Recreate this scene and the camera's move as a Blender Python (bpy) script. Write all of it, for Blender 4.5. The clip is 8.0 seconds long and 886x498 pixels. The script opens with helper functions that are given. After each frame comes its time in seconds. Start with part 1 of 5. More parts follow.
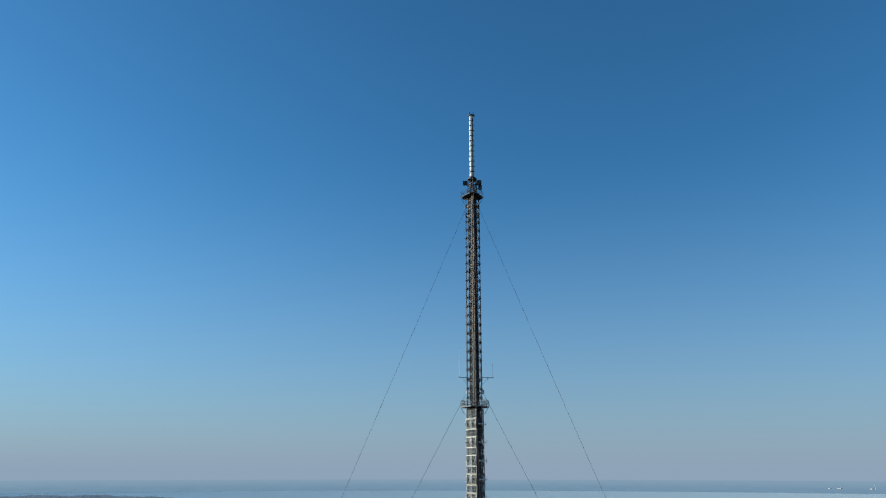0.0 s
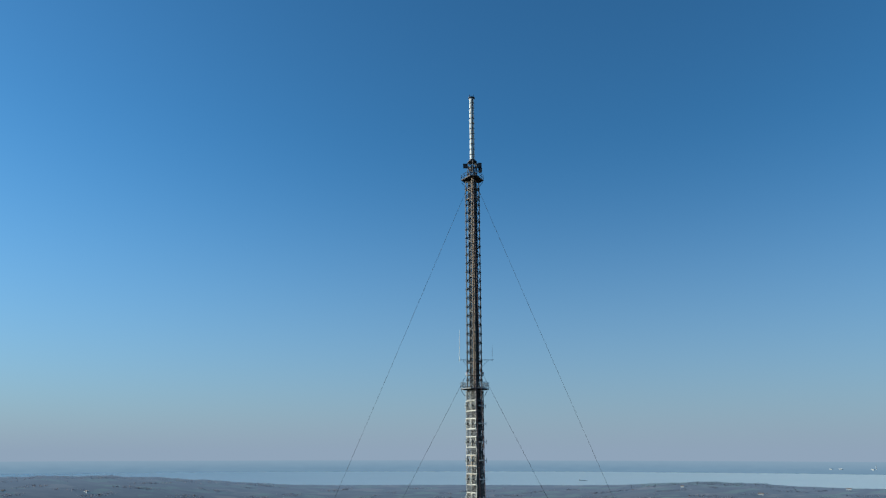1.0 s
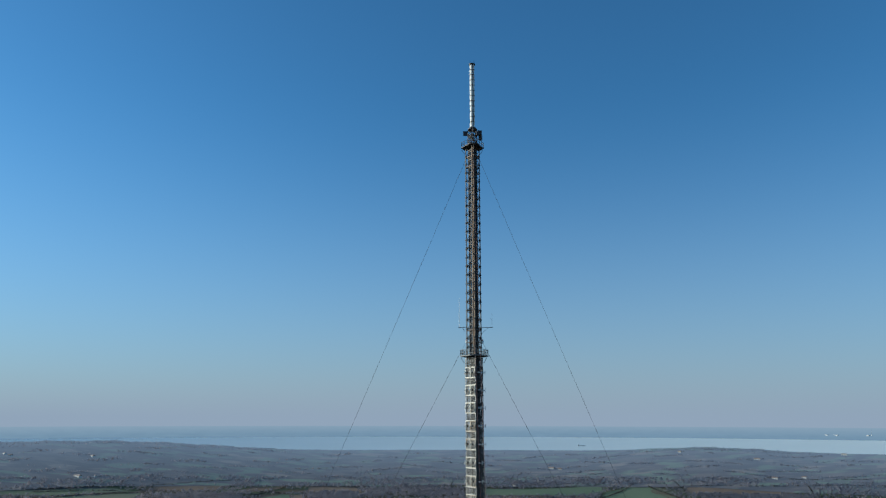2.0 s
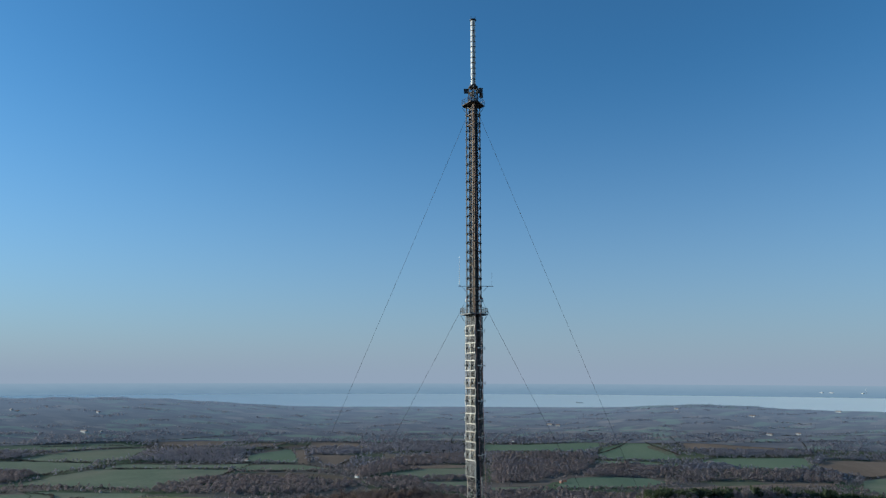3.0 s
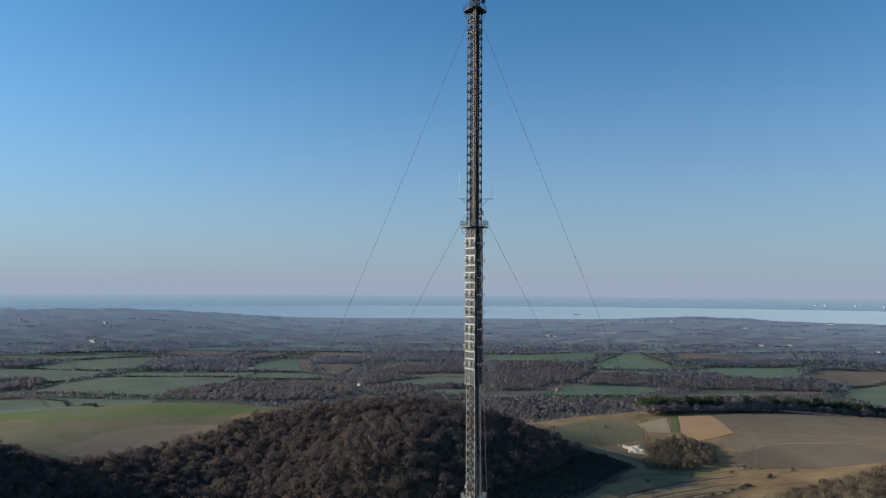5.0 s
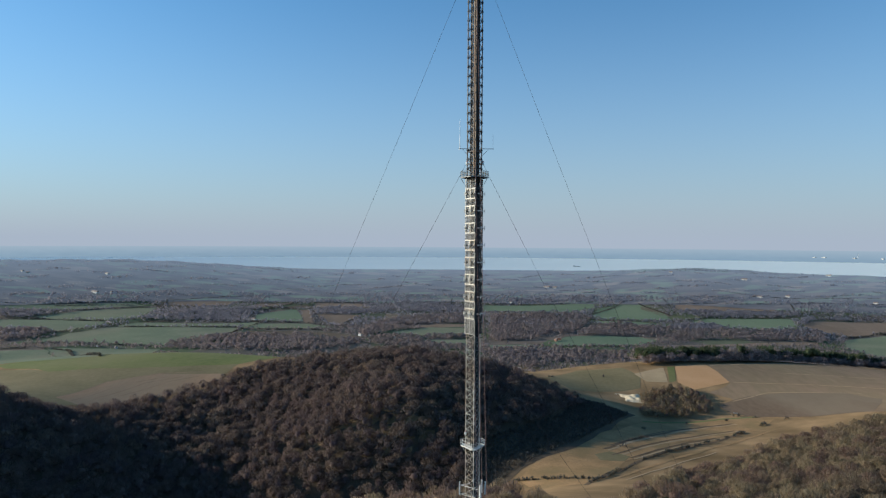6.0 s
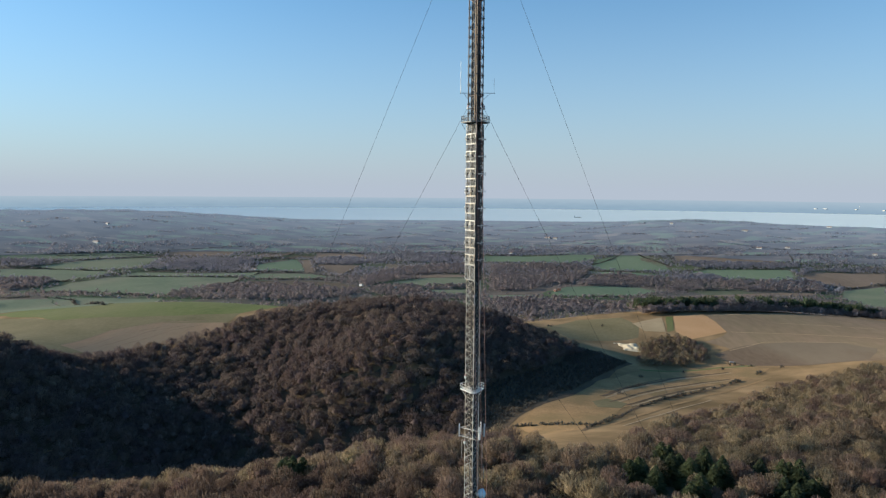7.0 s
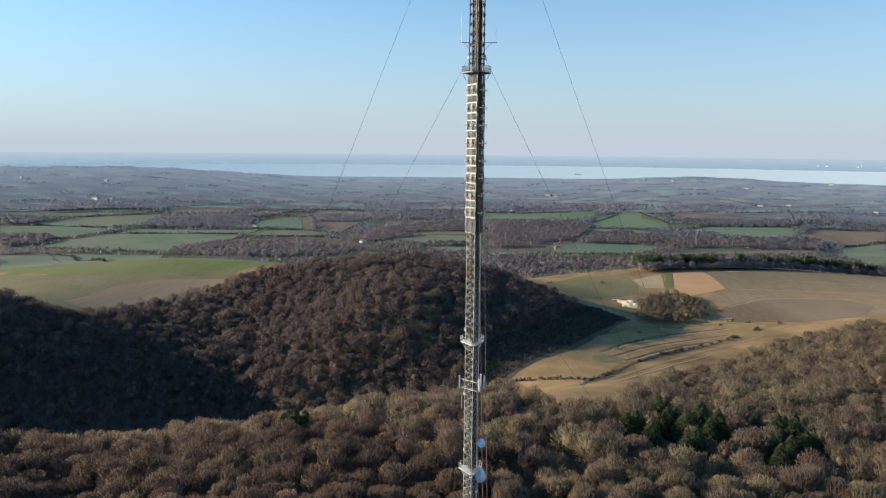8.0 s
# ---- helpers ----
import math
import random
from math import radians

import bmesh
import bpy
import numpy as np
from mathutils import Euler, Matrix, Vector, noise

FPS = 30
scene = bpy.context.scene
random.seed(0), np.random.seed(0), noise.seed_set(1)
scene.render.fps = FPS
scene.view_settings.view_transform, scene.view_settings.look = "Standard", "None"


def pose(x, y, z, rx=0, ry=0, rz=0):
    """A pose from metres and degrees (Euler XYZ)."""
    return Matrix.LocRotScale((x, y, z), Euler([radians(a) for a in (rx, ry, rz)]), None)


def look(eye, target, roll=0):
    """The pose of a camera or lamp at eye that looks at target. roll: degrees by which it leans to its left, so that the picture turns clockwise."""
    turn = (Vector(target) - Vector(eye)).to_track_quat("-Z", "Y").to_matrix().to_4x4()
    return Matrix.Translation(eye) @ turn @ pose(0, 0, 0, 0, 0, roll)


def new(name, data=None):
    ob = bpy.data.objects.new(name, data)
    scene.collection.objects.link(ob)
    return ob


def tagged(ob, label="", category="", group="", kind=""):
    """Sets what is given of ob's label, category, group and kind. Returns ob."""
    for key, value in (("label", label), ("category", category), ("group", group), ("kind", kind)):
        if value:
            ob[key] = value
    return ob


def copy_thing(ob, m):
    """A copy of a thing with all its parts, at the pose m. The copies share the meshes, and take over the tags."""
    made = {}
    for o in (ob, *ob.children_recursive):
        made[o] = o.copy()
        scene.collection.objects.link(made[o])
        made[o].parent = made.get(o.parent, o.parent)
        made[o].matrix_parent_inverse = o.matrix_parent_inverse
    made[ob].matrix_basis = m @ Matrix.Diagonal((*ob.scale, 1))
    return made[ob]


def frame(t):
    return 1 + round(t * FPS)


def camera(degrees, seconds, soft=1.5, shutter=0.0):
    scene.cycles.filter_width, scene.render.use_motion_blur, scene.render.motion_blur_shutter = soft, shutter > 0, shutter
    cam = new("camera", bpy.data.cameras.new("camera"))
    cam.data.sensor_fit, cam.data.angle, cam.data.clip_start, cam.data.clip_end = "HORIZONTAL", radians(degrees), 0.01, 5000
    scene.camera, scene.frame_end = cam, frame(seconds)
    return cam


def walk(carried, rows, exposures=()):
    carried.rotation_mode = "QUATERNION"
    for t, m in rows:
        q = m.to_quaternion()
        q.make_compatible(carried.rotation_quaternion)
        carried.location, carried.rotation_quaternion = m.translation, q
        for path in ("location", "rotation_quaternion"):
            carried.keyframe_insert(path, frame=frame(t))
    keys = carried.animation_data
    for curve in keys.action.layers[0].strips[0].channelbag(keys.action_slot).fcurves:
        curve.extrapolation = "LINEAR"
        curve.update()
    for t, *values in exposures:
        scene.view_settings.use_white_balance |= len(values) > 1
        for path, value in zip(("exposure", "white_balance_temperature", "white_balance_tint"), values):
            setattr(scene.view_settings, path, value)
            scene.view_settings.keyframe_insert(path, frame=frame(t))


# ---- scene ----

# ---------------------------------------------------------------- camera
EYE = Vector((-6.1, -140.0, 153.0))
cam = camera(64.6, 8.0, soft=1.22)
# seconds, dx, dy, dz from EYE, pitch, roll, yaw
PATH = [
    (0.0, -0.20, 0.00, 0.00, 17.55, 0.04, 0.00),
    (0.5, 0.13, -0.10, 0.00, 17.01, 0.03, 0.13),
    (1.0, 0.44, -0.20, 0.01, 16.13, 0.03, 0.27),
    (2.5, 0.64, -0.34, -0.04, 11.92, 0.12, 0.35),
    (3.0, 0.66, -0.34, -0.11, 10.21, 0.17, 0.36),
    (3.5, 0.67, -0.27, -0.20, 8.51, 0.20, 0.36),
    (4.0, 0.68, -0.13, -0.22, 6.81, 0.22, 0.36),
    (4.5, 0.69, 0.05, -0.25, 5.04, 0.27, 0.36),
    (6.0, 0.73, 0.39, -0.47, -0.79, 0.36, 0.35),
    (6.5, 0.73, 0.42, -0.96, -2.80, 0.41, 0.35),
    (7.0, 0.75, 0.51, -1.45, -4.80, 0.46, 0.36),
    (7.5, 0.74, 0.69, -1.95, -6.83, 0.50, 0.36),
    (8.0, 0.72, 0.90, -2.36, -8.29, 0.53, 0.35),
]
EXPOSURES = [(0.0, 0.37, 5370, -4), (1.0, 0.38, 5370, -4), (3.5, 0.39, 5500, 0), (4.5, 0.41, 5600, 2), (6.0, 0.74, 5920, 2), (6.5, 0.81, 6030, 2), (8.0, 1.15, 6250, 3)]
walk(cam, [(t, pose(EYE.x + dx, EYE.y + dy, EYE.z + dz, 90 + p, 0, yaw) @ pose(0, 0, 0, 0, 0, roll))
           for t, dx, dy, dz, p, roll, yaw in PATH], EXPOSURES)

# ---------------------------------------------------------------- sky and sun
SUN_LEFT, SUN_UP = 79.0, 14.8       # degrees to the left of the view, and above the horizon
world = bpy.data.worlds.new("sky")
scene.world = world
world.use_nodes = True
wn = world.node_tree
sky = wn.nodes.new("ShaderNodeTexSky")
sky.sky_type, sky.sun_disc = "NISHITA", False
sky.sun_elevation, sky.sun_rotation = radians(SUN_UP), radians(-SUN_LEFT)
sky.altitude, sky.air_density, sky.dust_density, sky.ozone_density = 0, 0.95, 0.35, 4.3
wn.nodes["Background"].inputs["Strength"].default_value = 0.10
# a pale layer of haze lies along the horizon
way, split, fade, veil = (wn.nodes.new(k) for k in ("ShaderNodeTexCoord", "ShaderNodeSeparateXYZ", "ShaderNodeMapRange", "ShaderNodeMix"))
wn.links.new(way.outputs["Generated"], split.inputs["Vector"])
wn.links.new(split.outputs["Z"], fade.inputs["Value"])
fade.inputs["From Min"].default_value, fade.inputs["From Max"].default_value = 0.0, 0.45
fade.inputs["To Min"].default_value, fade.inputs["To Max"].default_value = 1.0, 0.0
thin = wn.nodes.new("ShaderNodeMath")
thin.operation = "POWER"
thin.inputs[1].default_value = 2.1
wn.links.new(fade.outputs["Result"], thin.inputs[0])
veil.data_type = "RGBA"
wn.links.new(thin.outputs[0], veil.inputs["Factor"])
clean = wn.nodes.new("ShaderNodeMix")      # clear winter air, with little red high up
clean.data_type, clean.blend_type = "RGBA", "MULTIPLY"
clean.inputs["Factor"].default_value = 1.0
clean.inputs["B"].default_value = (0.82, 1.0, 1.0, 1)
wn.links.new(sky.outputs["Color"], clean.inputs["A"])
wn.links.new(clean.outputs["Result"], veil.inputs["A"])
veil.inputs["B"].default_value = (2.6, 2.74, 3.2, 1)
wn.links.new(veil.outputs["Result"], wn.nodes["Background"].inputs["Color"])
sun_data = bpy.data.lights.new("sun", "SUN")
sun_data.energy, sun_data.angle, sun_data.color = 3.7, radians(0.53), (1.0, 0.85, 0.70)
sun = new("sun", sun_data)
to_sun = Vector((-math.sin(radians(SUN_LEFT)) * math.cos(radians(SUN_UP)),
                 math.cos(radians(SUN_LEFT)) * math.cos(radians(SUN_UP)), math.sin(radians(SUN_UP))))
sun.matrix_world = look(to_sun * 900, (0, 0, 0))


# ---------------------------------------------------------------- materials
def material(name, colours, scale=1.0, rough=0.8, metal=0.0, bump=0.0, fine=8.0, sheen=0.0, stain=None,
             stain_amount=0.0, tint=False, stretch=(1, 1, 1), sheen_tint=(1, 1, 1), spec=0.5, mottle=0.31):
    """Noise at two scales through a ramp of base colours; stain mixes a second colour in large patches."""
    mat = bpy.data.materials.new(name)
    mat.use_nodes = True
    nt = mat.node_tree
    N, L = nt.nodes, nt.links
    bsdf = N["Principled BSDF"]
    geo = N.new("ShaderNodeNewGeometry")
    mapping = N.new("ShaderNodeMapping")
    mapping.inputs["Scale"].default_value = stretch
    L.new(geo.outputs["Position"], mapping.inputs["Vector"])
    big, small = N.new("ShaderNodeTexNoise"), N.new("ShaderNodeTexNoise")
    for node, s, detail in ((big, scale, 4), (small, scale * fine, 3)):
        node.inputs["Scale"].default_value, node.inputs["Detail"].default_value = s, detail
        L.new(mapping.outputs["Vector"], node.inputs["Vector"])
    mixer = N.new("ShaderNodeMath")
    mixer.operation = "MULTIPLY_ADD"
    mixer.inputs[1].default_value = 0.45
    L.new(small.outputs["Fac"], mixer.inputs[0])
    half = N.new("ShaderNodeMath")
    half.operation = "MULTIPLY"
    half.inputs[1].default_value = 0.55
    L.new(big.outputs["Fac"], half.inputs[0])
    L.new(half.outputs[0], mixer.inputs[2])
    value = mixer.outputs[0]
    if tint:
        attr, info = N.new("ShaderNodeAttribute"), N.new("ShaderNodeObjectInfo")
        attr.attribute_name = "tint"
        add, wrap = N.new("ShaderNodeMath"), N.new("ShaderNodeMath")
        add.operation, wrap.operation = "ADD", "FRACT"
        L.new(attr.outputs["Fac"], add.inputs[0])
        L.new(info.outputs["Random"], add.inputs[1])
        L.new(add.outputs[0], wrap.inputs[0])
        value = wrap.outputs[0]
    ramp = N.new("ShaderNodeValToRGB")
    lo, hi = (0.0, 1.0) if tint else (0.32, 0.68)
    while len(ramp.color_ramp.elements) < len(colours):
        ramp.color_ramp.elements.new(0.5)
    for i, c in enumerate(colours):
        ramp.color_ramp.elements[i].position = lo + (hi - lo) * i / max(1, len(colours) - 1)
        ramp.color_ramp.elements[i].color = (*c, 1)
    L.new(value, ramp.inputs["Fac"])
    colour = ramp.outputs["Color"]
    if tint:
        grain, depth, speck = N.new("ShaderNodeTexNoise"), N.new("ShaderNodeMapRange"), N.new("ShaderNodeMix")
        grain.inputs["Scale"].default_value, grain.inputs["Detail"].default_value = 1.6, 4
        upright = N.new("ShaderNodeMapping")
        upright.inputs["Scale"].default_value = (1, 1, 0.35)
        L.new(geo.outputs["Position"], upright.inputs["Vector"])
        L.new(upright.outputs["Vector"], grain.inputs["Vector"])
        depth.inputs["From Min"].default_value, depth.inputs["From Max"].default_value = 0.38, 0.62
        depth.inputs["To Min"].default_value, depth.inputs["To Max"].default_value = 1 - mottle, 1 + mottle
        L.new(grain.outputs["Fac"], depth.inputs["Value"])
        speck.data_type, speck.blend_type = "RGBA", "MULTIPLY"
        speck.inputs["Factor"].default_value = 1.0
        L.new(colour, speck.inputs["A"])
        L.new(depth.outputs["Result"], speck.inputs["B"])
        colour = speck.outputs["Result"]
    if stain:
        patch, edge, mix = N.new("ShaderNodeTexNoise"), N.new("ShaderNodeMapRange"), N.new("ShaderNodeMix")
        patch.inputs["Scale"].default_value, patch.inputs["Detail"].default_value = scale * 0.35, 5
        L.new(mapping.outputs["Vector"], patch.inputs["Vector"])
        edge.inputs["From Min"].default_value, edge.inputs["From Max"].default_value = 0.48, 0.62
        edge.inputs["To Max"].default_value = stain_amount
        L.new(patch.outputs["Fac"], edge.inputs["Value"])
        mix.data_type = "RGBA"
        L.new(edge.outputs["Result"], mix.inputs["Factor"])
        L.new(colour, mix.inputs["A"])
        mix.inputs["B"].default_value = (*stain, 1)
        colour = mix.outputs["Result"]
    L.new(colour, bsdf.inputs["Base Color"])
    bsdf.inputs["Roughness"].default_value, bsdf.inputs["Metallic"].default_value = rough, metal
    bsdf.inputs["Specular IOR Level"].default_value = spec
    if sheen:
        bsdf.inputs["Sheen Weight"].default_value, bsdf.inputs["Sheen Roughness"].default_value = sheen, 0.5
        bsdf.inputs["Sheen Tint"].default_value = (*sheen_tint, 1)
    if tint:
        thin, both = N.new("ShaderNodeBsdfTranslucent"), N.new("ShaderNodeMixShader")
        both.inputs["Fac"].default_value = 0.5
        L.new(colour, thin.inputs["Color"])
        L.new(bsdf.outputs["BSDF"], both.inputs[1])
        L.new(thin.outputs["BSDF"], both.inputs[2])
        L.new(both.outputs["Shader"], N["Material Output"].inputs["Surface"])
    if bump:
        b = N.new("ShaderNodeBump")
        b.inputs["Strength"].default_value, b.inputs["Distance"].default_value = min(1, bump), bump
        L.new(mixer.outputs[0], b.inputs["Height"])
        L.new(b.outputs["Normal"], bsdf.inputs["Normal"])
    return mat


# bluish sheen tint on far twigs and hedges that stands in for haze
HAZE = (0.66, 0.82, 1.0)
M = {
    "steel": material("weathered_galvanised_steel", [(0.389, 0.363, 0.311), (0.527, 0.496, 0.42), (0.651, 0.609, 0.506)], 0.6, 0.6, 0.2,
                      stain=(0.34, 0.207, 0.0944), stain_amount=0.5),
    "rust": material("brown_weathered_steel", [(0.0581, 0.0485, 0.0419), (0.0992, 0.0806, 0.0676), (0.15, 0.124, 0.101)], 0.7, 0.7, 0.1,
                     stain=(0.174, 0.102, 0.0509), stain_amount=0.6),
    "dark": material("dark_painted_steel", [(0.0183, 0.0183, 0.0201), (0.041, 0.0383, 0.0365)], 1.5, 0.6),
    "cream": material("pale_grey_painted_steel", [(0.674, 0.623, 0.539), (0.731, 0.731, 0.67)], 0.9, 0.55, stain=(0.456, 0.346, 0.216), stain_amount=0.5),
    "white": material("white_plastic", [(0.771, 0.75, 0.671), (0.85, 0.85, 0.771)], 1.2, 0.4, stain=(0.606, 0.546, 0.43), stain_amount=0.3),
    "mesh": material("grey_reflector_steel", [(0.3, 0.293, 0.266), (0.464, 0.443, 0.397)], 1.0, 0.6, 0.2),
    "galvanised": material("dull_galvanised_steel", [(0.132, 0.132, 0.122), (0.203, 0.197, 0.177)], 1.0, 0.6, 0.2),
    # dark copy of the reflector steel that paints shade on mast face 0
    "shaded_reflector": material("shade_darkened_reflector_steel", [(0.035, 0.034, 0.032), (0.06, 0.057, 0.052)], 1.0, 0.6, 0.2),
    "blue": material("pale_blue_plastic", [(0.566, 0.742, 0.85), (0.701, 0.85, 0.85)], 1.0, 0.45),
    "red": material("red_lamp_glass", [(0.551, 0.32, 0.261), (0.651, 0.4, 0.33)], 2.0, 0.3),
    "brown": material("brown_painted_steel", [(0.26, 0.165, 0.092), (0.36, 0.235, 0.13)], 0.8, 0.6, stain=(0.2, 0.11, 0.06), stain_amount=0.5),
    "wire": material("steel_rope", [(0.0257, 0.0257, 0.0275), (0.0429, 0.0412, 0.0395)], 2.0, 0.8),
    "cable": material("red_brown_cable", [(0.239, 0.128, 0.0958), (0.351, 0.192, 0.144)], 2.0, 0.6),
    "concrete": material("concrete", [(0.431, 0.416, 0.388), (0.575, 0.56, 0.517)], 1.0, 0.9),
    "grass": material("rough_winter_grass", [(0.236, 0.151, 0.0703), (0.325, 0.203, 0.0965), (0.414, 0.253, 0.122)], 0.05, 0.95, fine=9,
                      stain=(0.215, 0.155, 0.074), stain_amount=0.7, spec=0.06),
    "meadow": material("green_pasture", [(0.121, 0.14, 0.0465), (0.162, 0.173, 0.0584), (0.2, 0.197, 0.0755)], 0.010, 0.95, fine=12,
                       stain=(0.212, 0.183, 0.0917), stain_amount=0.5, spec=0.06),
    "olive": material("rough_olive_grass", [(0.165, 0.138, 0.0682), (0.204, 0.165, 0.0847), (0.242, 0.194, 0.103)], 0.02, 0.95, fine=9, spec=0.06),
    # crop green is greyed and lightened to stand in for haze
    "crop": material("haze_greyed_winter_crop", [(0.14, 0.182, 0.107), (0.182, 0.214, 0.132)], 0.010, 0.95, fine=15, spec=0.04, stretch=(1, 0.2, 1)),
    "plough": material("bare_brown_field", [(0.181, 0.125, 0.0775), (0.241, 0.166, 0.103), (0.302, 0.206, 0.134)], 0.012, 0.95, fine=12,
                       spec=0.06, stretch=(1, 0.25, 1), stain=(0.228, 0.184, 0.0977), stain_amount=0.5),
    # pasture out on the plain: haze is mixed into its paler, greyer greens
    "meadow_plain": material("haze_greyed_pasture_on_the_plain", [(0.143, 0.167, 0.105), (0.178, 0.199, 0.12), (0.224, 0.224, 0.143)], 0.010, 0.95, fine=12,
                             stain=(0.249, 0.222, 0.144), stain_amount=0.5, spec=0.04),
    "plough_plain": material("bare_brown_field_on_the_plain", [(0.18, 0.13, 0.09), (0.225, 0.163, 0.113), (0.26, 0.19, 0.133)], 0.012, 0.95, fine=12, spec=0.04,
                             stretch=(1, 0.25, 1)),
    "pale_plain": material("pale_stubble_on_the_plain", [(0.114, 0.0888, 0.0607), (0.149, 0.116, 0.0798)], 0.02, 0.95, fine=10, spec=0.04),
    "tan": material("tan_stubble_field", [(0.469, 0.267, 0.123), (0.552, 0.327, 0.166)], 0.03, 0.95, fine=14, spec=0.06),
    "pale": material("pale_chalky_field", [(0.36, 0.259, 0.144), (0.475, 0.35, 0.202)], 0.05, 0.95, fine=10, spec=0.06),
    "chalk": material("white_chalk", [(0.62, 0.48, 0.30), (0.85, 0.69, 0.45)], 0.15, 0.9, fine=6, spec=0.06),
    "litter_field": material("dark_brown_soil", [(0.12, 0.084, 0.052), (0.17, 0.12, 0.076)], 0.02, 0.95, fine=10, spec=0.04, stretch=(1, 0.3, 1)),
    "tilled": material("tilled_brown_soil", [(0.254, 0.154, 0.0867), (0.299, 0.184, 0.105), (0.343, 0.212, 0.124)], 0.02, 0.95, fine=12, spec=0.06, stretch=(1, 0.3, 1), stain=(0.252, 0.21, 0.14), stain_amount=0.5),
    "dark_plough": material("darker_brown_field", [(0.139, 0.0966, 0.0622), (0.168, 0.119, 0.0773), (0.197, 0.141, 0.0924)], 0.02, 0.95, fine=10, stretch=(1, 0.3, 1), stain=(0.232, 0.183, 0.122), stain_amount=0.5, spec=0.06),
    "litter": material("leaf_litter", [(0.0761, 0.0577, 0.0395), (0.138, 0.1, 0.0639)], 0.05, 0.95, fine=10, spec=0.06),
    "track": material("chalky_track", [(0.34, 0.235, 0.13), (0.45, 0.32, 0.19)], 0.05, 0.95, fine=10, spec=0.06),
    "twig": material("bare_twigs", [(0.249, 0.184, 0.129), (0.336, 0.258, 0.161), (0.267, 0.177, 0.142), (0.412, 0.323, 0.193), (0.31, 0.236, 0.148), (0.256, 0.177, 0.148)],
                     0.1, 0.9, tint=True, spec=0.2, mottle=0.22),
    # mauve-grey ridge twigs, also darkened to paint the shade of that slope
    "ridge_twig": material("shade_toned_mauve_grey_twigs", [(0.187, 0.139, 0.122), (0.267, 0.197, 0.154), (0.217, 0.152, 0.14), (0.318, 0.237, 0.17), (0.233, 0.173, 0.144), (0.187, 0.137, 0.13)],
                           0.1, 0.9, tint=True, spec=0.2, mottle=0.18),
    # twigs of the plain and coast: haze is put into their lightened base colours
    "far_twig": material("haze_paled_twigs_of_far_woods", [(0.348, 0.315, 0.337), (0.388, 0.344, 0.359), (0.337, 0.309, 0.34), (0.375, 0.335, 0.344)], 0.1, 0.9, tint=True, mottle=0.1, spec=0.2, sheen=0.12, sheen_tint=HAZE),
    "coast_twig": material("haze_paled_twigs_on_the_coast", [(0.4, 0.36, 0.385), (0.45, 0.4, 0.42), (0.41, 0.365, 0.39)], 0.1, 0.9, tint=True, mottle=0.05, spec=0.2, sheen=0.2, sheen_tint=HAZE),
    "plain_twig": material("haze_paled_twigs_on_the_plain", [(0.316, 0.252, 0.238), (0.374, 0.295, 0.266), (0.333, 0.263, 0.257), (0.403, 0.322, 0.282), (0.316, 0.259, 0.253)], 0.1, 0.9, tint=True, mottle=0.12, spec=0.2, sheen=0.08, sheen_tint=HAZE),
    # reddish birch, darkened further to stand in for shade on the left slope
    "birch_twig": material("shade_toned_reddish_birch_twigs", [(0.156, 0.106, 0.0858), (0.206, 0.143, 0.105), (0.171, 0.107, 0.0942), (0.245, 0.179, 0.121), (0.194, 0.132, 0.105)], 0.1, 0.9, tint=True, spec=0.2),
    "bark": material("bark", [(0.122, 0.0974, 0.0731), (0.22, 0.182, 0.134)], 1.0, 0.9),
    "needle": material("dark_green_needles", [(0.0667, 0.0826, 0.0398), (0.104, 0.121, 0.0527), (0.08, 0.0929, 0.0468)], 0.1, 0.8, tint=True, spec=0.2),
    "pine_needle": material("dull_green_pine_needles", [(0.0875, 0.113, 0.0605), (0.115, 0.141, 0.0706), (0.098, 0.116, 0.0706)], 0.1, 0.8, tint=True, spec=0.2),
    "hedge": material("bare_hedge", [(0.106, 0.0929, 0.0838), (0.137, 0.122, 0.0994), (0.11, 0.11, 0.0838)], 0.1, 0.9, tint=True, spec=0.2, sheen=0.08, sheen_tint=HAZE),
    "house": material("pale_plastered_wall", [(0.556, 0.538, 0.494), (0.637, 0.637, 0.61)], 0.3, 0.8),
    "roof": material("roof_slate", [(0.144, 0.108, 0.0958), (0.239, 0.18, 0.144)], 0.3, 0.7),
    "brickhouse": material("red_brick_wall", [(0.299, 0.144, 0.0958), (0.407, 0.215, 0.144)], 0.4, 0.85),
    "glass": material("dark_window_glass", [(0.0286, 0.0358, 0.0429), (0.0429, 0.0501, 0.0572)], 0.5, 0.1),
}


# ---------------------------------------------------------------- the lie of the land
# ridges and hollows of the downs: centre x, y, spread, height above the plain
# (-600, 250), (-640, 520), (-600, 500), (-332, 180): unseen hills added to shade
HILLS = [(0, -250, 320, 106), (-350, 0, 260, 43), (0, 60, 200, -2), (350, 0, 260, 52), (0, 260, 150, 45), (260, 220, 170, 13),
         (500, 300, 200, 78), (-600, 250, 260, 97), (420, 480, 150, -1), (700, 500, 220, 82), (-350, 450, 180, 24), (60, 430, 140, 24),
         (-100, 660, 140, 10), (-80, 840, 150, 68), (100, 760, 150, 42), (-300, 720, 170, -7)]
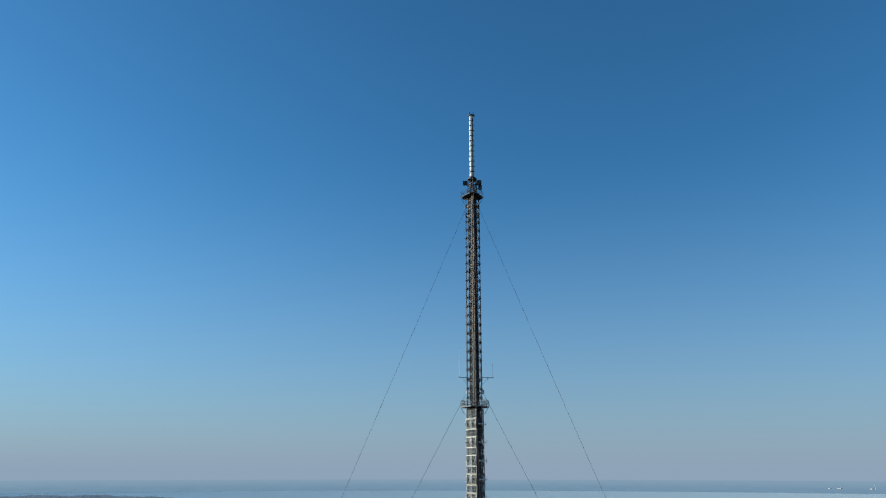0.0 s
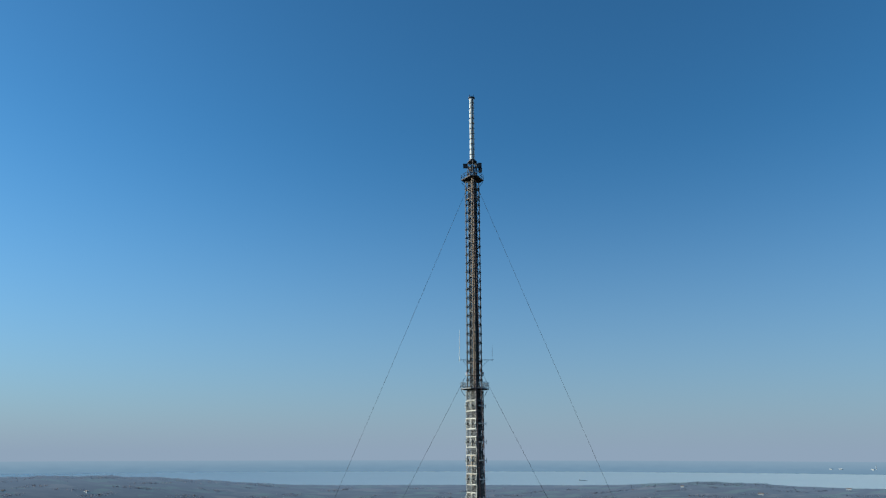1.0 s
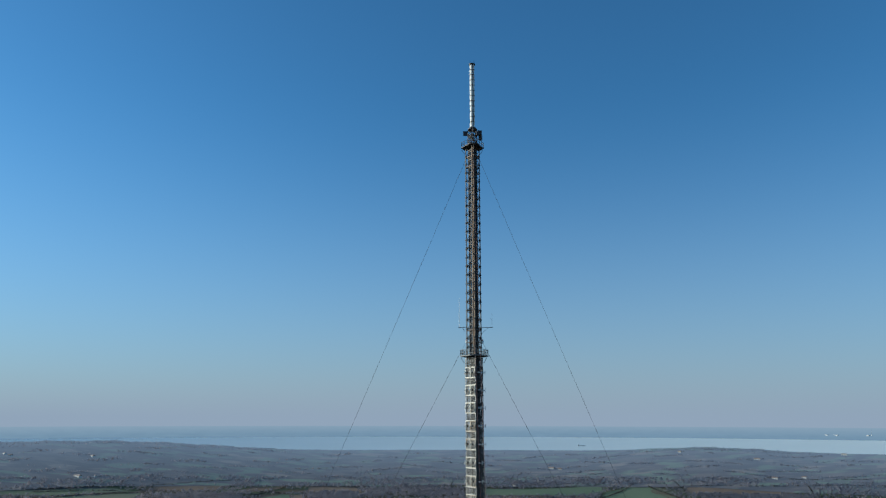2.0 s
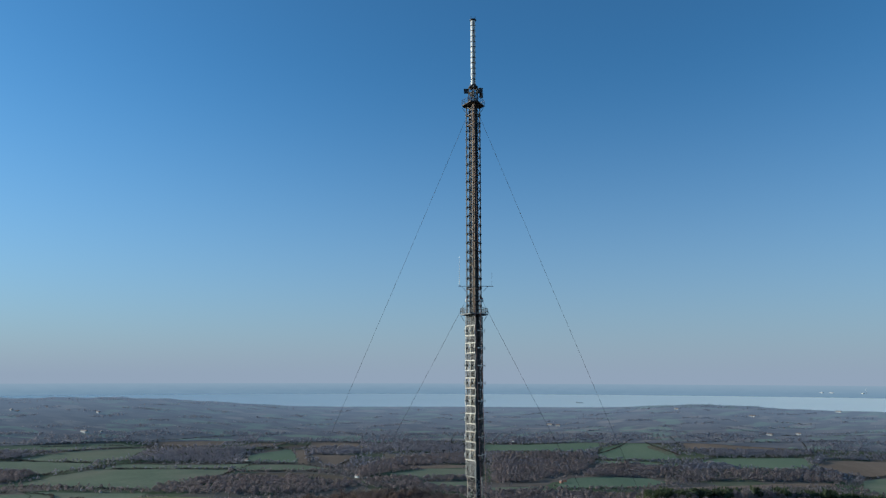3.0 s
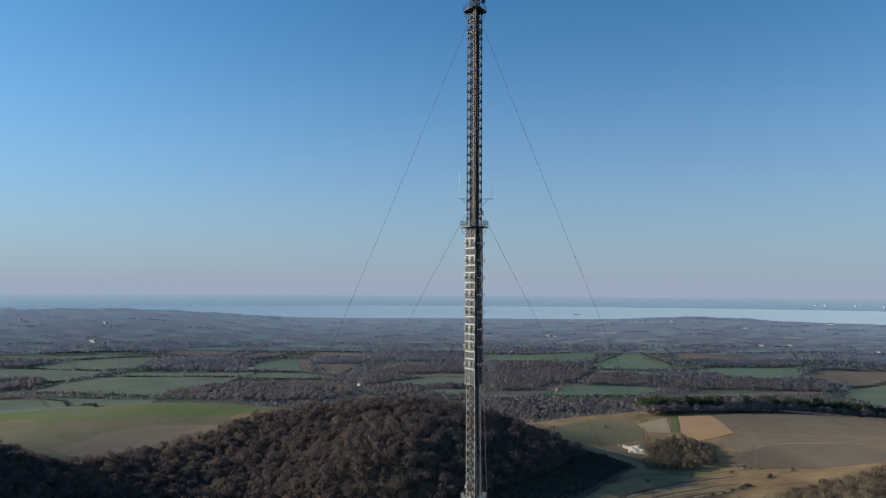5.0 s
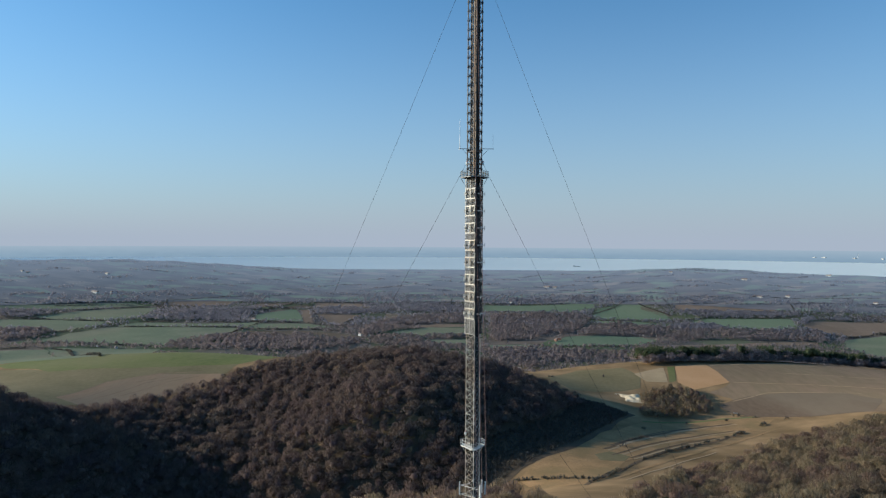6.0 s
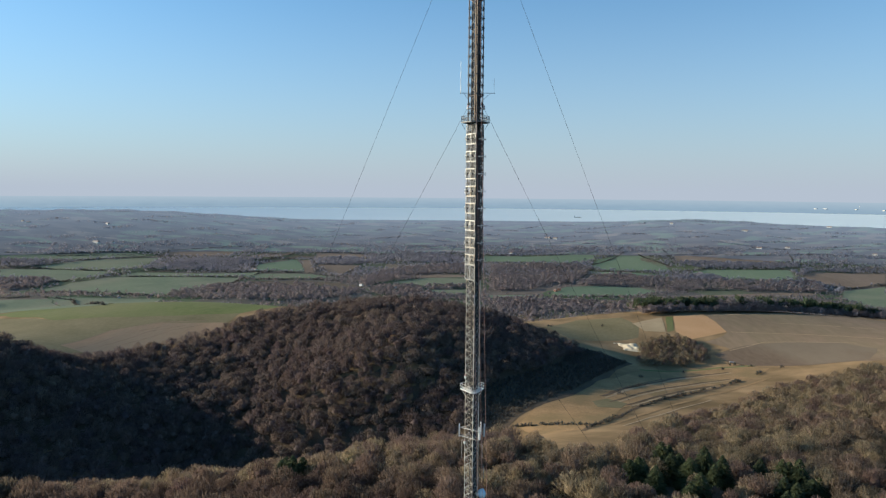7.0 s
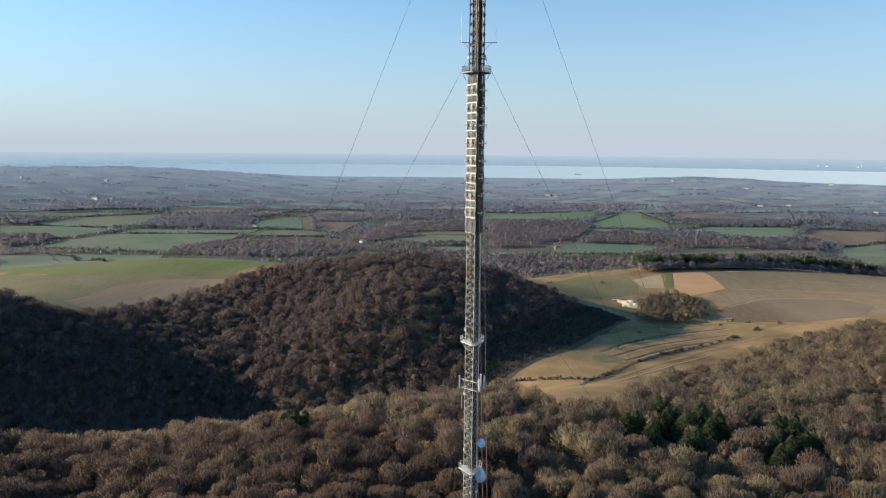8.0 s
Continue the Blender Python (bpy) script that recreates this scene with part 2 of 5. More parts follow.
HILLS += [(-600, 750, 230, 18), (-350, 950, 180, 65), (-700, 1050, 230, 59), (-150, 1050, 170, 2), (230, 650, 150, 13),
          (250, 860, 130, -18), (300, 1040, 150, 55), (520, 900, 180, 18), (550, 1080, 170, 19), (850, 850, 240, 48),
          (900, 1100, 240, 16), (60, 1000, 150, 15), (-640, 520, 150, 54), (-172, 475, 95, -57), (-65, 625, 70, 30), (-140, 545, 65, 26), (-40, 455, 80, -28), (-600, 500, 120, 20), (-332, 180, 60, 58), (-450, 330, 130, -92), (580, 1180, 120, 15)]
PLAIN, SHORE, FAR_SHORE, EDGE = -132.0, 4010.0, 4380.0, 4665.0


def smooth(a, b, v):
    u = np.clip((v - a) / (b - a), 0, 1)
    return u * u * (3 - 2 * u)


def sheet(r):
    """The plain, which climbs beyond 3 km so that the land ends at the horizon."""
    q = np.clip(r, 3000, 4850)
    return np.where(r < 3000, PLAIN, 153 - 285 * q / (3000 / (1 - (q - 3000) / 1900)))


def land(x, y):
    """Height of the ground."""
    x, y = np.asarray(x, float), np.asarray(y, float)
    r = np.hypot(x + 6.1, y + 140)
    az = np.degrees(np.arctan2(x + 6.1, y + 140))
    z = sheet(r)
    for cx, cy, s, h in HILLS:
        z = z + h * np.exp(-((x - cx) ** 2 + (y - cy) ** 2) / (2 * s * s))
    coast = 17 + 66 * smooth(-7, -27, az) + 32 * np.exp(-((az - 20) / 6.5) ** 2) + 10 * np.exp(-((az - 31) / 4) ** 2)
    coast = coast * (1 + (0.03 * np.sin(az * 1.7) + 0.02 * np.sin(az * 4.1 + 1)) * smooth(3750, 3890, r))
    z = z + coast * np.exp(-((r - 3890) / np.where(r < 3890, 780, 110)) ** 2)
    z = z - 25 * smooth(SHORE - 10, SHORE + 30, r) * smooth(FAR_SHORE + 10, FAR_SHORE - 30, r)
    z = z + 3.0 * np.sin(x * 0.011 + 1) * np.sin(y * 0.009) * smooth(1300, 1900, r) * smooth(3900, 3600, r)
    return z


def ground_z(x, y):
    return float(land(x, y))


# ---------------------------------------------------------------- mesh helpers
class Shape:
    """Collects vertices and faces for one mesh."""

    def __init__(self):
        self.v, self.f = [], []

    def tube(self, a, b, r, n=6, r2=None):
        a, b = Vector(a), Vector(b)
        d = (b - a).normalized()
        u = d.orthogonal().normalized()
        w = d.cross(u)
        k = len(self.v)
        for p, rad in ((a, r), (b, r if r2 is None else r2)):
            for i in range(n):
                t = 2 * math.pi * (i + 0.5) / n
                self.v.append(p + u * (rad * math.cos(t)) + w * (rad * math.sin(t)))
        for i in range(n):
            j = (i + 1) % n
            self.f.append((k + i, k + j, k + n + j, k + n + i))
        self.f.append(tuple(k + i for i in reversed(range(n))))
        self.f.append(tuple(k + n + i for i in range(n)))
        return self

    def box(self, centre, size, turn=0.0):
        k = len(self.v)
        c, s = math.cos(radians(turn)), math.sin(radians(turn))
        for x, y, z in ((-1, -1, -1), (1, -1, -1), (1, 1, -1), (-1, 1, -1), (-1, -1, 1), (1, -1, 1), (1, 1, 1), (-1, 1, 1)):
            x, y, z = x * size[0] / 2, y * size[1] / 2, z * size[2] / 2
            self.v.append(Vector((centre[0] + x * c - y * s, centre[1] + x * s + y * c, centre[2] + z)))
        for q in ((3, 2, 1, 0), (4, 5, 6, 7), (0, 1, 5, 4), (1, 2, 6, 5), (2, 3, 7, 6), (3, 0, 4, 7)):
            self.f.append(tuple(k + i for i in q))
        return self

    def prism(self, outline, z0, z1):
        k, n = len(self.v), len(outline)
        for z in (z0, z1):
            for x, y in outline:
                self.v.append(Vector((x, y, z)))
        for i in range(n):
            j = (i + 1) % n
            self.f.append((k + i, k + j, k + n + j, k + n + i))
        self.f.append(tuple(k + i for i in reversed(range(n))))
        self.f.append(tuple(k + n + i for i in range(n)))
        return self

    def lathe(self, profile, n=24, centre=(0, 0, 0), axis="z"):
        k = len(self.v)
        for r, h in profile:
            for i in range(n):
                t = 2 * math.pi * i / n
                p = (r * math.cos(t), r * math.sin(t), h)
                if axis == "y":
                    p = (p[0], p[2], p[1])
                if axis == "x":
                    p = (p[2], p[0], p[1])
                self.v.append(Vector(centre) + Vector(p))
        m = len(profile)
        for a in range(m - 1):
            for i in range(n):
                j = (i + 1) % n
                self.f.append((k + a * n + i, k + a * n + j, k + (a + 1) * n + j, k + (a + 1) * n + i))
        self.f.append(tuple(k + i for i in reversed(range(n))))
        self.f.append(tuple(k + (m - 1) * n + i for i in range(n)))
        return self

    def mesh(self, name, mat, smooth_faces=False):
        me = bpy.data.meshes.new(name)
        me.from_pydata([tuple(v) for v in self.v], [], self.f)
        me.materials.append(mat)
        me.validate()
        if smooth_faces:
            me.shade_smooth()
        me.update()
        return me


def part(name, shape, mat, parent=None, label="", at=None):
    """One mesh object, under a thing or a part; shape is a Shape or a mesh to share."""
    me = shape if isinstance(shape, bpy.types.Mesh) else shape.mesh(name, mat)
    ob = new(name, me)
    if parent is not None:
        ob.parent = parent
    if at is not None:
        ob.matrix_basis = at
    if label:
        ob["label"] = label
    return ob


def soup(name, verts, tris, mat, tint=None, normals=None):
    """A mesh from arrays, for what nobody could count."""
    me = bpy.data.meshes.new(name)
    me.vertices.add(len(verts))
    me.vertices.foreach_set("co", np.asarray(verts, np.float32).ravel())
    me.loops.add(len(tris) * 3)
    me.loops.foreach_set("vertex_index", np.asarray(tris, np.int32).ravel())
    me.polygons.add(len(tris))
    me.polygons.foreach_set("loop_start", np.arange(0, len(tris) * 3, 3, dtype=np.int32))
    if tint is not None:
        a = me.attributes.new("tint", "FLOAT", "POINT")
        a.data.foreach_set("value", np.asarray(tint, np.float32))
    me.materials.append(mat)
    me.update(calc_edges=True)
    me.shade_smooth()
    if normals is not None:
        n = me.attributes.new("custom_normal", "FLOAT_VECTOR", "POINT")
        normals = np.asarray(normals, np.float32)
        n.data.foreach_set("vector", (normals / (np.linalg.norm(normals, axis=1)[:, None] + 1e-9)).ravel())
    return me


def inside(poly, x, y):
    """Which points lie inside a polygon."""
    x, y = np.asarray(x, float), np.asarray(y, float)
    hit = np.zeros(x.shape, bool)
    n = len(poly)
    for i in range(n):
        (x0, y0), (x1, y1) = poly[i], poly[(i + 1) % n]
        if y0 == y1:
            continue
        cross = ((y0 > y) != (y1 > y)) & (x < (x1 - x0) * (y - y0) / (y1 - y0) + x0)
        hit ^= cross
    return hit


# ---------------------------------------------------------------- ground
def build_ground():
    ring = [0.0, 15.0]
    while ring[-1] < EDGE:
        ring.append(ring[-1] + (15 if ring[-1] < 1700 else 28 if ring[-1] < 3400 else 20))
    ring = np.minimum(np.array(ring[1:]), EDGE)
    turn = np.radians(np.concatenate([np.arange(-46, 46, 0.5), np.arange(46, 314, 3.0)]))
    R, T = np.meshgrid(ring, turn, indexing="ij")
    X, Y = R * np.sin(T) - 6.1, R * np.cos(T) - 140
    V = np.stack([X, Y, land(X, Y)], -1).reshape(-1, 3)
    V = np.vstack([V, [[-6.1, -140, ground_z(-6.1, -140)]]])
    nr, na = R.shape
    i, j = np.meshgrid(np.arange(nr - 1), np.arange(na), indexing="ij")
    a, b = i * na + j, i * na + (j + 1) % na
    c, d = (i + 1) * na + (j + 1) % na, (i + 1) * na + j
    tris = np.concatenate([np.stack([a, d, c], -1).reshape(-1, 3), np.stack([a, c, b], -1).reshape(-1, 3)])
    k = np.arange(na)
    tris = np.vstack([tris, np.stack([np.full(na, nr * na), k, (k + 1) % na], -1)])
    me = soup("ground", V, tris, M["country"])
    me.shade_smooth()
    return tagged(new("ground", me), "rolling winter downland with rough grass and patchwork fields", "ground", kind="structure")


def country_material():
    """Patchwork of small fields on the plain, rough grass on the downs."""
    mat = bpy.data.materials.new("patchwork_of_winter_fields")
    mat.use_nodes = True
    N, L = mat.node_tree.nodes, mat.node_tree.links
    geo = N.new("ShaderNodeNewGeometry")
    warp, add = N.new("ShaderNodeTexNoise"), N.new("ShaderNodeVectorMath")
    warp.inputs["Scale"].default_value = 0.004
    mul = N.new("ShaderNodeVectorMath")
    mul.operation, add.operation = "SCALE", "ADD"
    mul.inputs["Scale"].default_value = 90
    L.new(geo.outputs["Position"], warp.inputs["Vector"])
    L.new(warp.outputs["Color"], mul.inputs[0])
    L.new(geo.outputs["Position"], add.inputs[0])
    L.new(mul.outputs["Vector"], add.inputs[1])
    flat = N.new("ShaderNodeMapping")
    flat.inputs["Scale"].default_value = (1, 1, 0)
    L.new(add.outputs["Vector"], flat.inputs["Vector"])
    cells = N.new("ShaderNodeTexVoronoi")
    cells.inputs["Scale"].default_value = 0.0055
    L.new(flat.outputs["Vector"], cells.inputs["Vector"])
    pick = N.new("ShaderNodeSeparateColor")
    L.new(cells.outputs["Color"], pick.inputs["Color"])
    ramp = N.new("ShaderNodeValToRGB")
    ramp.color_ramp.interpolation = "CONSTANT"
    cols = [(0.15, 0.125, 0.1), (0.1, 0.118, 0.065), (0.16, 0.128, 0.1), (0.135, 0.118, 0.092), (0.12, 0.125, 0.08), (0.19, 0.155, 0.112), (0.125, 0.11, 0.092), (0.115, 0.124, 0.07)]
    while len(ramp.color_ramp.elements) < len(cols):
        ramp.color_ramp.elements.new(0.5)
    for i, c in enumerate(cols):
        ramp.color_ramp.elements[i].position, ramp.color_ramp.elements[i].color = i / len(cols), (*c, 1)
    L.new(pick.outputs["Red"], ramp.inputs["Fac"])
    grain = N.new("ShaderNodeTexNoise")
    grain.inputs["Scale"].default_value, grain.inputs["Detail"].default_value = 0.02, 6
    L.new(geo.outputs["Position"], grain.inputs["Vector"])
    rough = N.new("ShaderNodeValToRGB")
    e = rough.color_ramp.elements
    e[0].position, e[0].color, e[1].position, e[1].color = 0.35, (0.21, 0.14, 0.07, 1), 0.65, (0.315, 0.205, 0.104, 1)
    L.new(grain.outputs["Fac"], rough.inputs["Fac"])
    # the downs are those parts that stand above the plain
    sep = N.new("ShaderNodeSeparateXYZ")
    L.new(geo.outputs["Position"], sep.inputs["Vector"])
    north = N.new("ShaderNodeMapRange")
    north.inputs["From Min"].default_value, north.inputs["From Max"].default_value = 1300, 1500
    L.new(sep.outputs["Y"], north.inputs["Value"])
    mix = N.new("ShaderNodeMix")
    mix.data_type = "RGBA"
    L.new(north.outputs["Result"], mix.inputs["Factor"])
    L.new(rough.outputs["Color"], mix.inputs["A"])
    L.new(ramp.outputs["Color"], mix.inputs["B"])
    shade = N.new("ShaderNodeMix")
    shade.data_type, shade.blend_type = "RGBA", "OVERLAY"
    shade.inputs["Factor"].default_value = 0.5
    L.new(mix.outputs["Result"], shade.inputs["A"])
    L.new(grain.outputs["Fac"], shade.inputs["B"])
    bsdf = N["Principled BSDF"]
    L.new(shade.outputs["Result"], bsdf.inputs["Base Color"])
    bsdf.inputs["Roughness"].default_value = 0.95
    bsdf.inputs["Specular IOR Level"].default_value = 0.03
    return mat


M["country"] = country_material()
build_ground()


def drape(name, outline, mat, label, lift=0.5, cell=None, category="field"):
    """A field or path laid over the ground inside an outline, with slightly wandering edges."""
    xs, ys = [p[0] for p in outline], [p[1] for p in outline]
    size = max(max(xs) - min(xs), max(ys) - min(ys))
    cell = cell or max(2.5, size / 60)
    bm = bmesh.new()
    pts = []
    n = len(outline)
    for i in range(n):
        a, b = Vector(outline[i]), Vector(outline[(i + 1) % n])
        steps = max(1, int((b - a).length / (cell * 2)))
        for k in range(steps):
            p = a.lerp(b, k / steps)
            wob = noise.noise_vector(Vector((p.x * 0.02, p.y * 0.02, 3.1)))
            pts.append(p + Vector((wob.x, wob.y)) * min(9.0, size * 0.016))
    face = bm.faces.new([bm.verts.new((p.x, p.y, 0)) for p in pts])
    bm.normal_update()
    if face.normal.z < 0:
        face.normal_flip()
    for axis, lo, hi in (((1, 0, 0), min(xs), max(xs)), ((0, 1, 0), min(ys), max(ys))):
        c = lo + cell
        while c < hi:
            bmesh.ops.bisect_plane(bm, geom=bm.verts[:] + bm.edges[:] + bm.faces[:], dist=1e-4,
                                   plane_co=Vector(axis) * c, plane_no=axis)
            c += cell * 1.5
    bmesh.ops.triangulate(bm, faces=bm.faces[:])
    co = np.array([v.co[:2] for v in bm.verts])
    z = land(co[:, 0], co[:, 1])
    for v, h in zip(bm.verts, z):
        v.co.z = h + lift
    me = bpy.data.meshes.new(name)
    bm.to_mesh(me)
    bm.free()
    me.materials.append(mat)
    me.shade_smooth()
    return tagged(new(name, me), label, category, kind="structure")


drape("field", [(-780, 1010), (-647, 1035), (-507, 1030), (-400, 1035), (-300, 1000), (-265, 940), (-308, 881), (-454, 870), (-583, 876)],
      M["meadow"], "bright green pasture on the crown of the hill", 0.2)
drape("field", [(-760, 975), (-583, 876), (-454, 870), (-310, 881), (-320, 800), (-401, 735), (-460, 680), (-600, 700)],
      M["olive"], "rough olive-brown fallow field on the hillside beside woodland", 0.15)
GREEN, BROWN = "green winter pasture on the plain", "bare brown winter field on the plain"
CROP, STUBBLE = "bright green crop field on the plain", "pale stubble field on the plain"
FIELDS = []


def plain_field(outline, kind, words):
    """A field on the plain; the woods and hedges leave it free."""
    FIELDS.append(outline)
    return drape("field", outline, M[kind], words, 0.4 if max(p[1] for p in outline) < 2900 else 1.2)


for outline in (
        [(-1108, 1560), (-1000, 1591), (-572, 991), (-665, 1007), (-774, 1043)],
        [(-1009, 1633), (-733, 1635), (-722, 1590), (-572, 1000), (-1016, 1619)],
        [(-1122, 1726), (-1123, 1930), (-1063, 2053), (-654, 2063), (-662, 1891), (-735, 1796), (-758, 1697), (-1048, 1732)],
        [(-1025, 2152), (-629, 2207), (-653, 2091), (-1068, 2064)],
        [(-1495, 2170), (-1349, 2212), (-1133, 2162), (-1108, 2071), (-1171, 1956), (-1245, 1981), (-1378, 1986)],
        [(-1338, 2414), (-1117, 2561), (-1069, 2251), (-1145, 2187), (-1313, 2216), (-1429, 2251)],
        [(-1678, 2461), (-1455, 2517), (-1240, 2619), (-1180, 2582), (-1348, 2436), (-1633, 2388)]):
    plain_field(outline, "meadow_plain", GREEN)
for outline in (
        [(-793, 2882), (-625, 3165), (-516, 3151), (-589, 2971), (-663, 2843), (-771, 2795)],
        [(-655, 2165), (-469, 2173), (-355, 2106), (-449, 2071), (-654, 2063)],
        [(-180, 1978), (-64, 2114), (60, 2096), (58, 1992), (-59, 1934)],
        [(-73, 1846), (54, 1870), (50, 1716), (-46, 1756)],
        [(-1202, 2865), (-955, 3015), (-832, 3136), (-817, 3078), (-1117, 2832)],
        [(-1600, 2704), (-1338, 2845), (-1227, 2868), (-1283, 2771), (-1528, 2655)],
        [(1155, 1909), (1331, 1985), (1024, 1487), (1044, 1619), (1056, 1726)],
        [(277, 3115), (506, 3070), (649, 3140), (554, 3206), (337, 3191)]):
    plain_field(outline, "meadow_plain", GREEN)
for outline in (
        [(883, 3130), (1147, 3062), (1353, 3004), (1137, 2963), (916, 3061)],
        [(1519, 2982), (1846, 2864), (1828, 2802), (1532, 2907)],
        [(100, 1746), (225, 1763), (250, 1717), (125, 1660)]):
    plain_field(outline, "meadow_plain", GREEN)
for outline in (
        [(-682, 2261), (-701, 2441), (-615, 2624), (-593, 2615), (-489, 2226)],
        [(145, 2829), (620, 2865), (606, 2737), (451, 2575), (366, 2592), (136, 2635)],
        [(613, 2719), (768, 2875), (837, 2865), (824, 2650), (817, 2468), (786, 2327), (662, 2299), (536, 2355), (541, 2519)],
        [(487, 2312), (653, 2264), (748, 2196), (664, 2168), (512, 2241)],
        [(282, 1784), (340, 1898), (449, 1944), (566, 1940), (593, 1859), (519, 1764), (299, 1740)],
        [(848, 2311), (930, 2385), (1221, 2365), (1162, 2195), (1072, 2121), (924, 2164)]):
    plain_field(outline, "crop", CROP)
for outline in (
        [(-1155, 2686), (-935, 2789), (-848, 2902), (-893, 2653), (-1111, 2630)],
        [(-788, 2771), (-648, 2832), (-727, 2668), (-819, 2557)],
        [(-588, 2616), (-555, 2649), (-452, 2189), (-480, 2197)],
        [(-495, 2461), (-325, 2457), (-342, 2272), (-362, 2151), (-439, 2287)],
        [(-178, 2178), (63, 2184), (61, 2132), (-137, 2111)],
        [(1154, 2159), (1287, 2327), (1526, 2302), (1383, 2071), (1218, 1961), (1166, 2024)],
        [(928, 2769), (1390, 2709), (1378, 2628), (1119, 2603), (897, 2598)],
        [(1295, 2865), (1778, 2749), (1750, 2672), (1364, 2751)],
        [(548, 1756), (1034, 1836), (1014, 1781), (553, 1721)]):
    plain_field(outline, "plough_plain", BROWN)
for outline in (
        [(-567, 2849), (-375, 2862), (-334, 2714), (-544, 2725)],):
    plain_field(outline, "plough_plain", BROWN)
for outline in (
        [(-620, 2005), (-439, 2022), (-331, 1946), (-236, 1860), (-312, 1827), (-396, 1930), (-616, 1931)],
        [(781, 2725), (835, 2822), (811, 2483), (769, 2420)],
        [(293, 1705), (496, 1679), (451, 1645), (303, 1671)],
        [(-707, 2635), (-602, 2783), (-544, 2725), (-619, 2642)],
        [(-415, 3188), (-94, 3246), (69, 3204), (-249, 3130)],
        [(-1553, 2841), (-1410, 2953), (-1294, 2973), (-1435, 2844)],
        [(1539, 3137), (1802, 3140), (1863, 3064), (1633, 3062)]):
    plain_field(outline, "pale_plain", STUBBLE)
drape("field", [(147, 946), (210, 1022), (286, 1020), (300, 968), (286, 915), (255, 900), (174, 869)], M["olive"], "rough olive pasture on the hill above the chalk pit", 0.15)
drape("field", [(371, 1016), (426, 1028), (424, 924), (362, 902), (351, 935)], M["tan"], "orange-tan stubble field on the down", 0.25)
drape("field", [(294, 980), (350, 1009), (335, 936), (303, 943)], M["pale"], "pale chalky fallow field", 0.25)
drape("field", [(358, 1014), (369, 1012), (349, 940), (337, 935)], M["meadow"], "green grass strip between two fields", 0.25)
drape("field", [(427, 1028), (587, 1075), (720, 1060), (800, 900), (620, 700), (529, 697), (410, 796), (404, 859), (382, 888), (423, 922)],
      M["plough"], "wide bare brown field on the down", 0.15)


def ribbon(name, line, wide, mat, label, lift, category):
    """A narrow winding strip along a line."""
    pts = [Vector(p) for p in line]
    left, right = [], []
    for i, p in enumerate(pts):
        d = (pts[min(i + 1, len(pts) - 1)] - pts[max(i - 1, 0)]).normalized()
        n = Vector((-d.y, d.x)) * wide / 2
        left.append(tuple(p + n))
        right.append(tuple(p - n))
    return drape(name, left + right[::-1], mat, label, lift, category=category)


ribbon("track", [(143, 466), (178, 512), (211, 547), (263, 597), (327, 650), (390, 704)], 4.5, M["grass"], "worn chalky track along the valley", 0.25, "track")
ribbon("track", [(150, 458), (186, 503), (222, 540), (276, 590)], 2.0, M["track"], "pale chalky wheel track beside the valley path", 0.3, "track")
drape("field", [(-485, 715), (-464, 803), (-409, 841), (-323, 838), (-310, 815), (-330, 795), (-380, 745), (-440, 690)], M["tilled"], "lighter tilled brown ground on the hillside", 0.22)
for line in ([(-485, 718), (-464, 805), (-409, 843), (-350, 848)], [(-462, 706), (-441, 794), (-395, 827)], [(-444, 730), (-413, 802), (-372, 828)], [(-423, 747), (-384, 808), (-349, 830)]):
    ribbon("track", line, 3.0, M["plough"], "furrow across a tilled field", 0.3, "track")
ribbon("track", [(112, 440), (124, 463), (154, 501), (188, 550), (230, 594), (263, 619), (299, 650), (352, 698)], 4.0, M["litter_field"], "dark ditch along the valley track", 0.2, "track")
for line, wide in (([(159, 588), (188, 620), (222, 652), (271, 702), (319, 739), (359, 751)], 3.0), ([(163, 567), (204, 608), (246, 645), (301, 690), (344, 712)], 2.2),
                   ([(178, 557), (219, 597), (263, 638), (307, 670)], 2.0), ([(170, 604), (206, 640), (252, 690), (300, 728)], 1.8)):
    ribbon("track", line, wide, M["litter_field"], "dark curving terrace edge in rough grass", 0.3, "track")
    ribbon("track", [(px + 3.5, py - 3.5) for px, py in line], 2.4, M["track"], "faint worn terrace in the grass", 0.25, "track")
drape("field", [(145, 566), (163, 579), (180, 564), (169, 543), (146, 545)], M["olive"], "small patch of greener grass in the valley", 0.26)
drape("field", [(372, 838), (428, 863), (491, 858), (545, 830), (560, 770), (516, 716), (456, 738), (399, 775), (378, 800)], M["dark_plough"], "dark brown patch of bare field", 0.3)
drape("field", [(60, 505), (100, 569), (158, 632), (245, 733), (343, 778), (413, 752), (379, 712), (260, 645), (172, 545), (119, 448), (75, 452)],
      M["grass"], "rough grassy valley floor", 0.12)
drape("path", [(243, 737), (300, 757), (360, 775), (430, 770), (430, 774), (360, 781), (300, 763), (243, 744)], M["meadow"], "green grassy lane", 0.2, category="path")

for line in ([(429, 923), (482, 907), (531, 885), (573, 857), (601, 824)], [(524, 960), (584, 938), (639, 899)], [(400, 847), (455, 868), (505, 853), (560, 815)]):
    ribbon("track", line, 1.6, M["track"], "faint pale wheel line across the brown field", 0.32, "track")
ribbon("track", [(430, 1020), (480, 1034), (540, 1050), (590, 1062), (650, 1060)], 5.0, M["track"], "pale grassy headland along the top of the field", 0.3, "track")

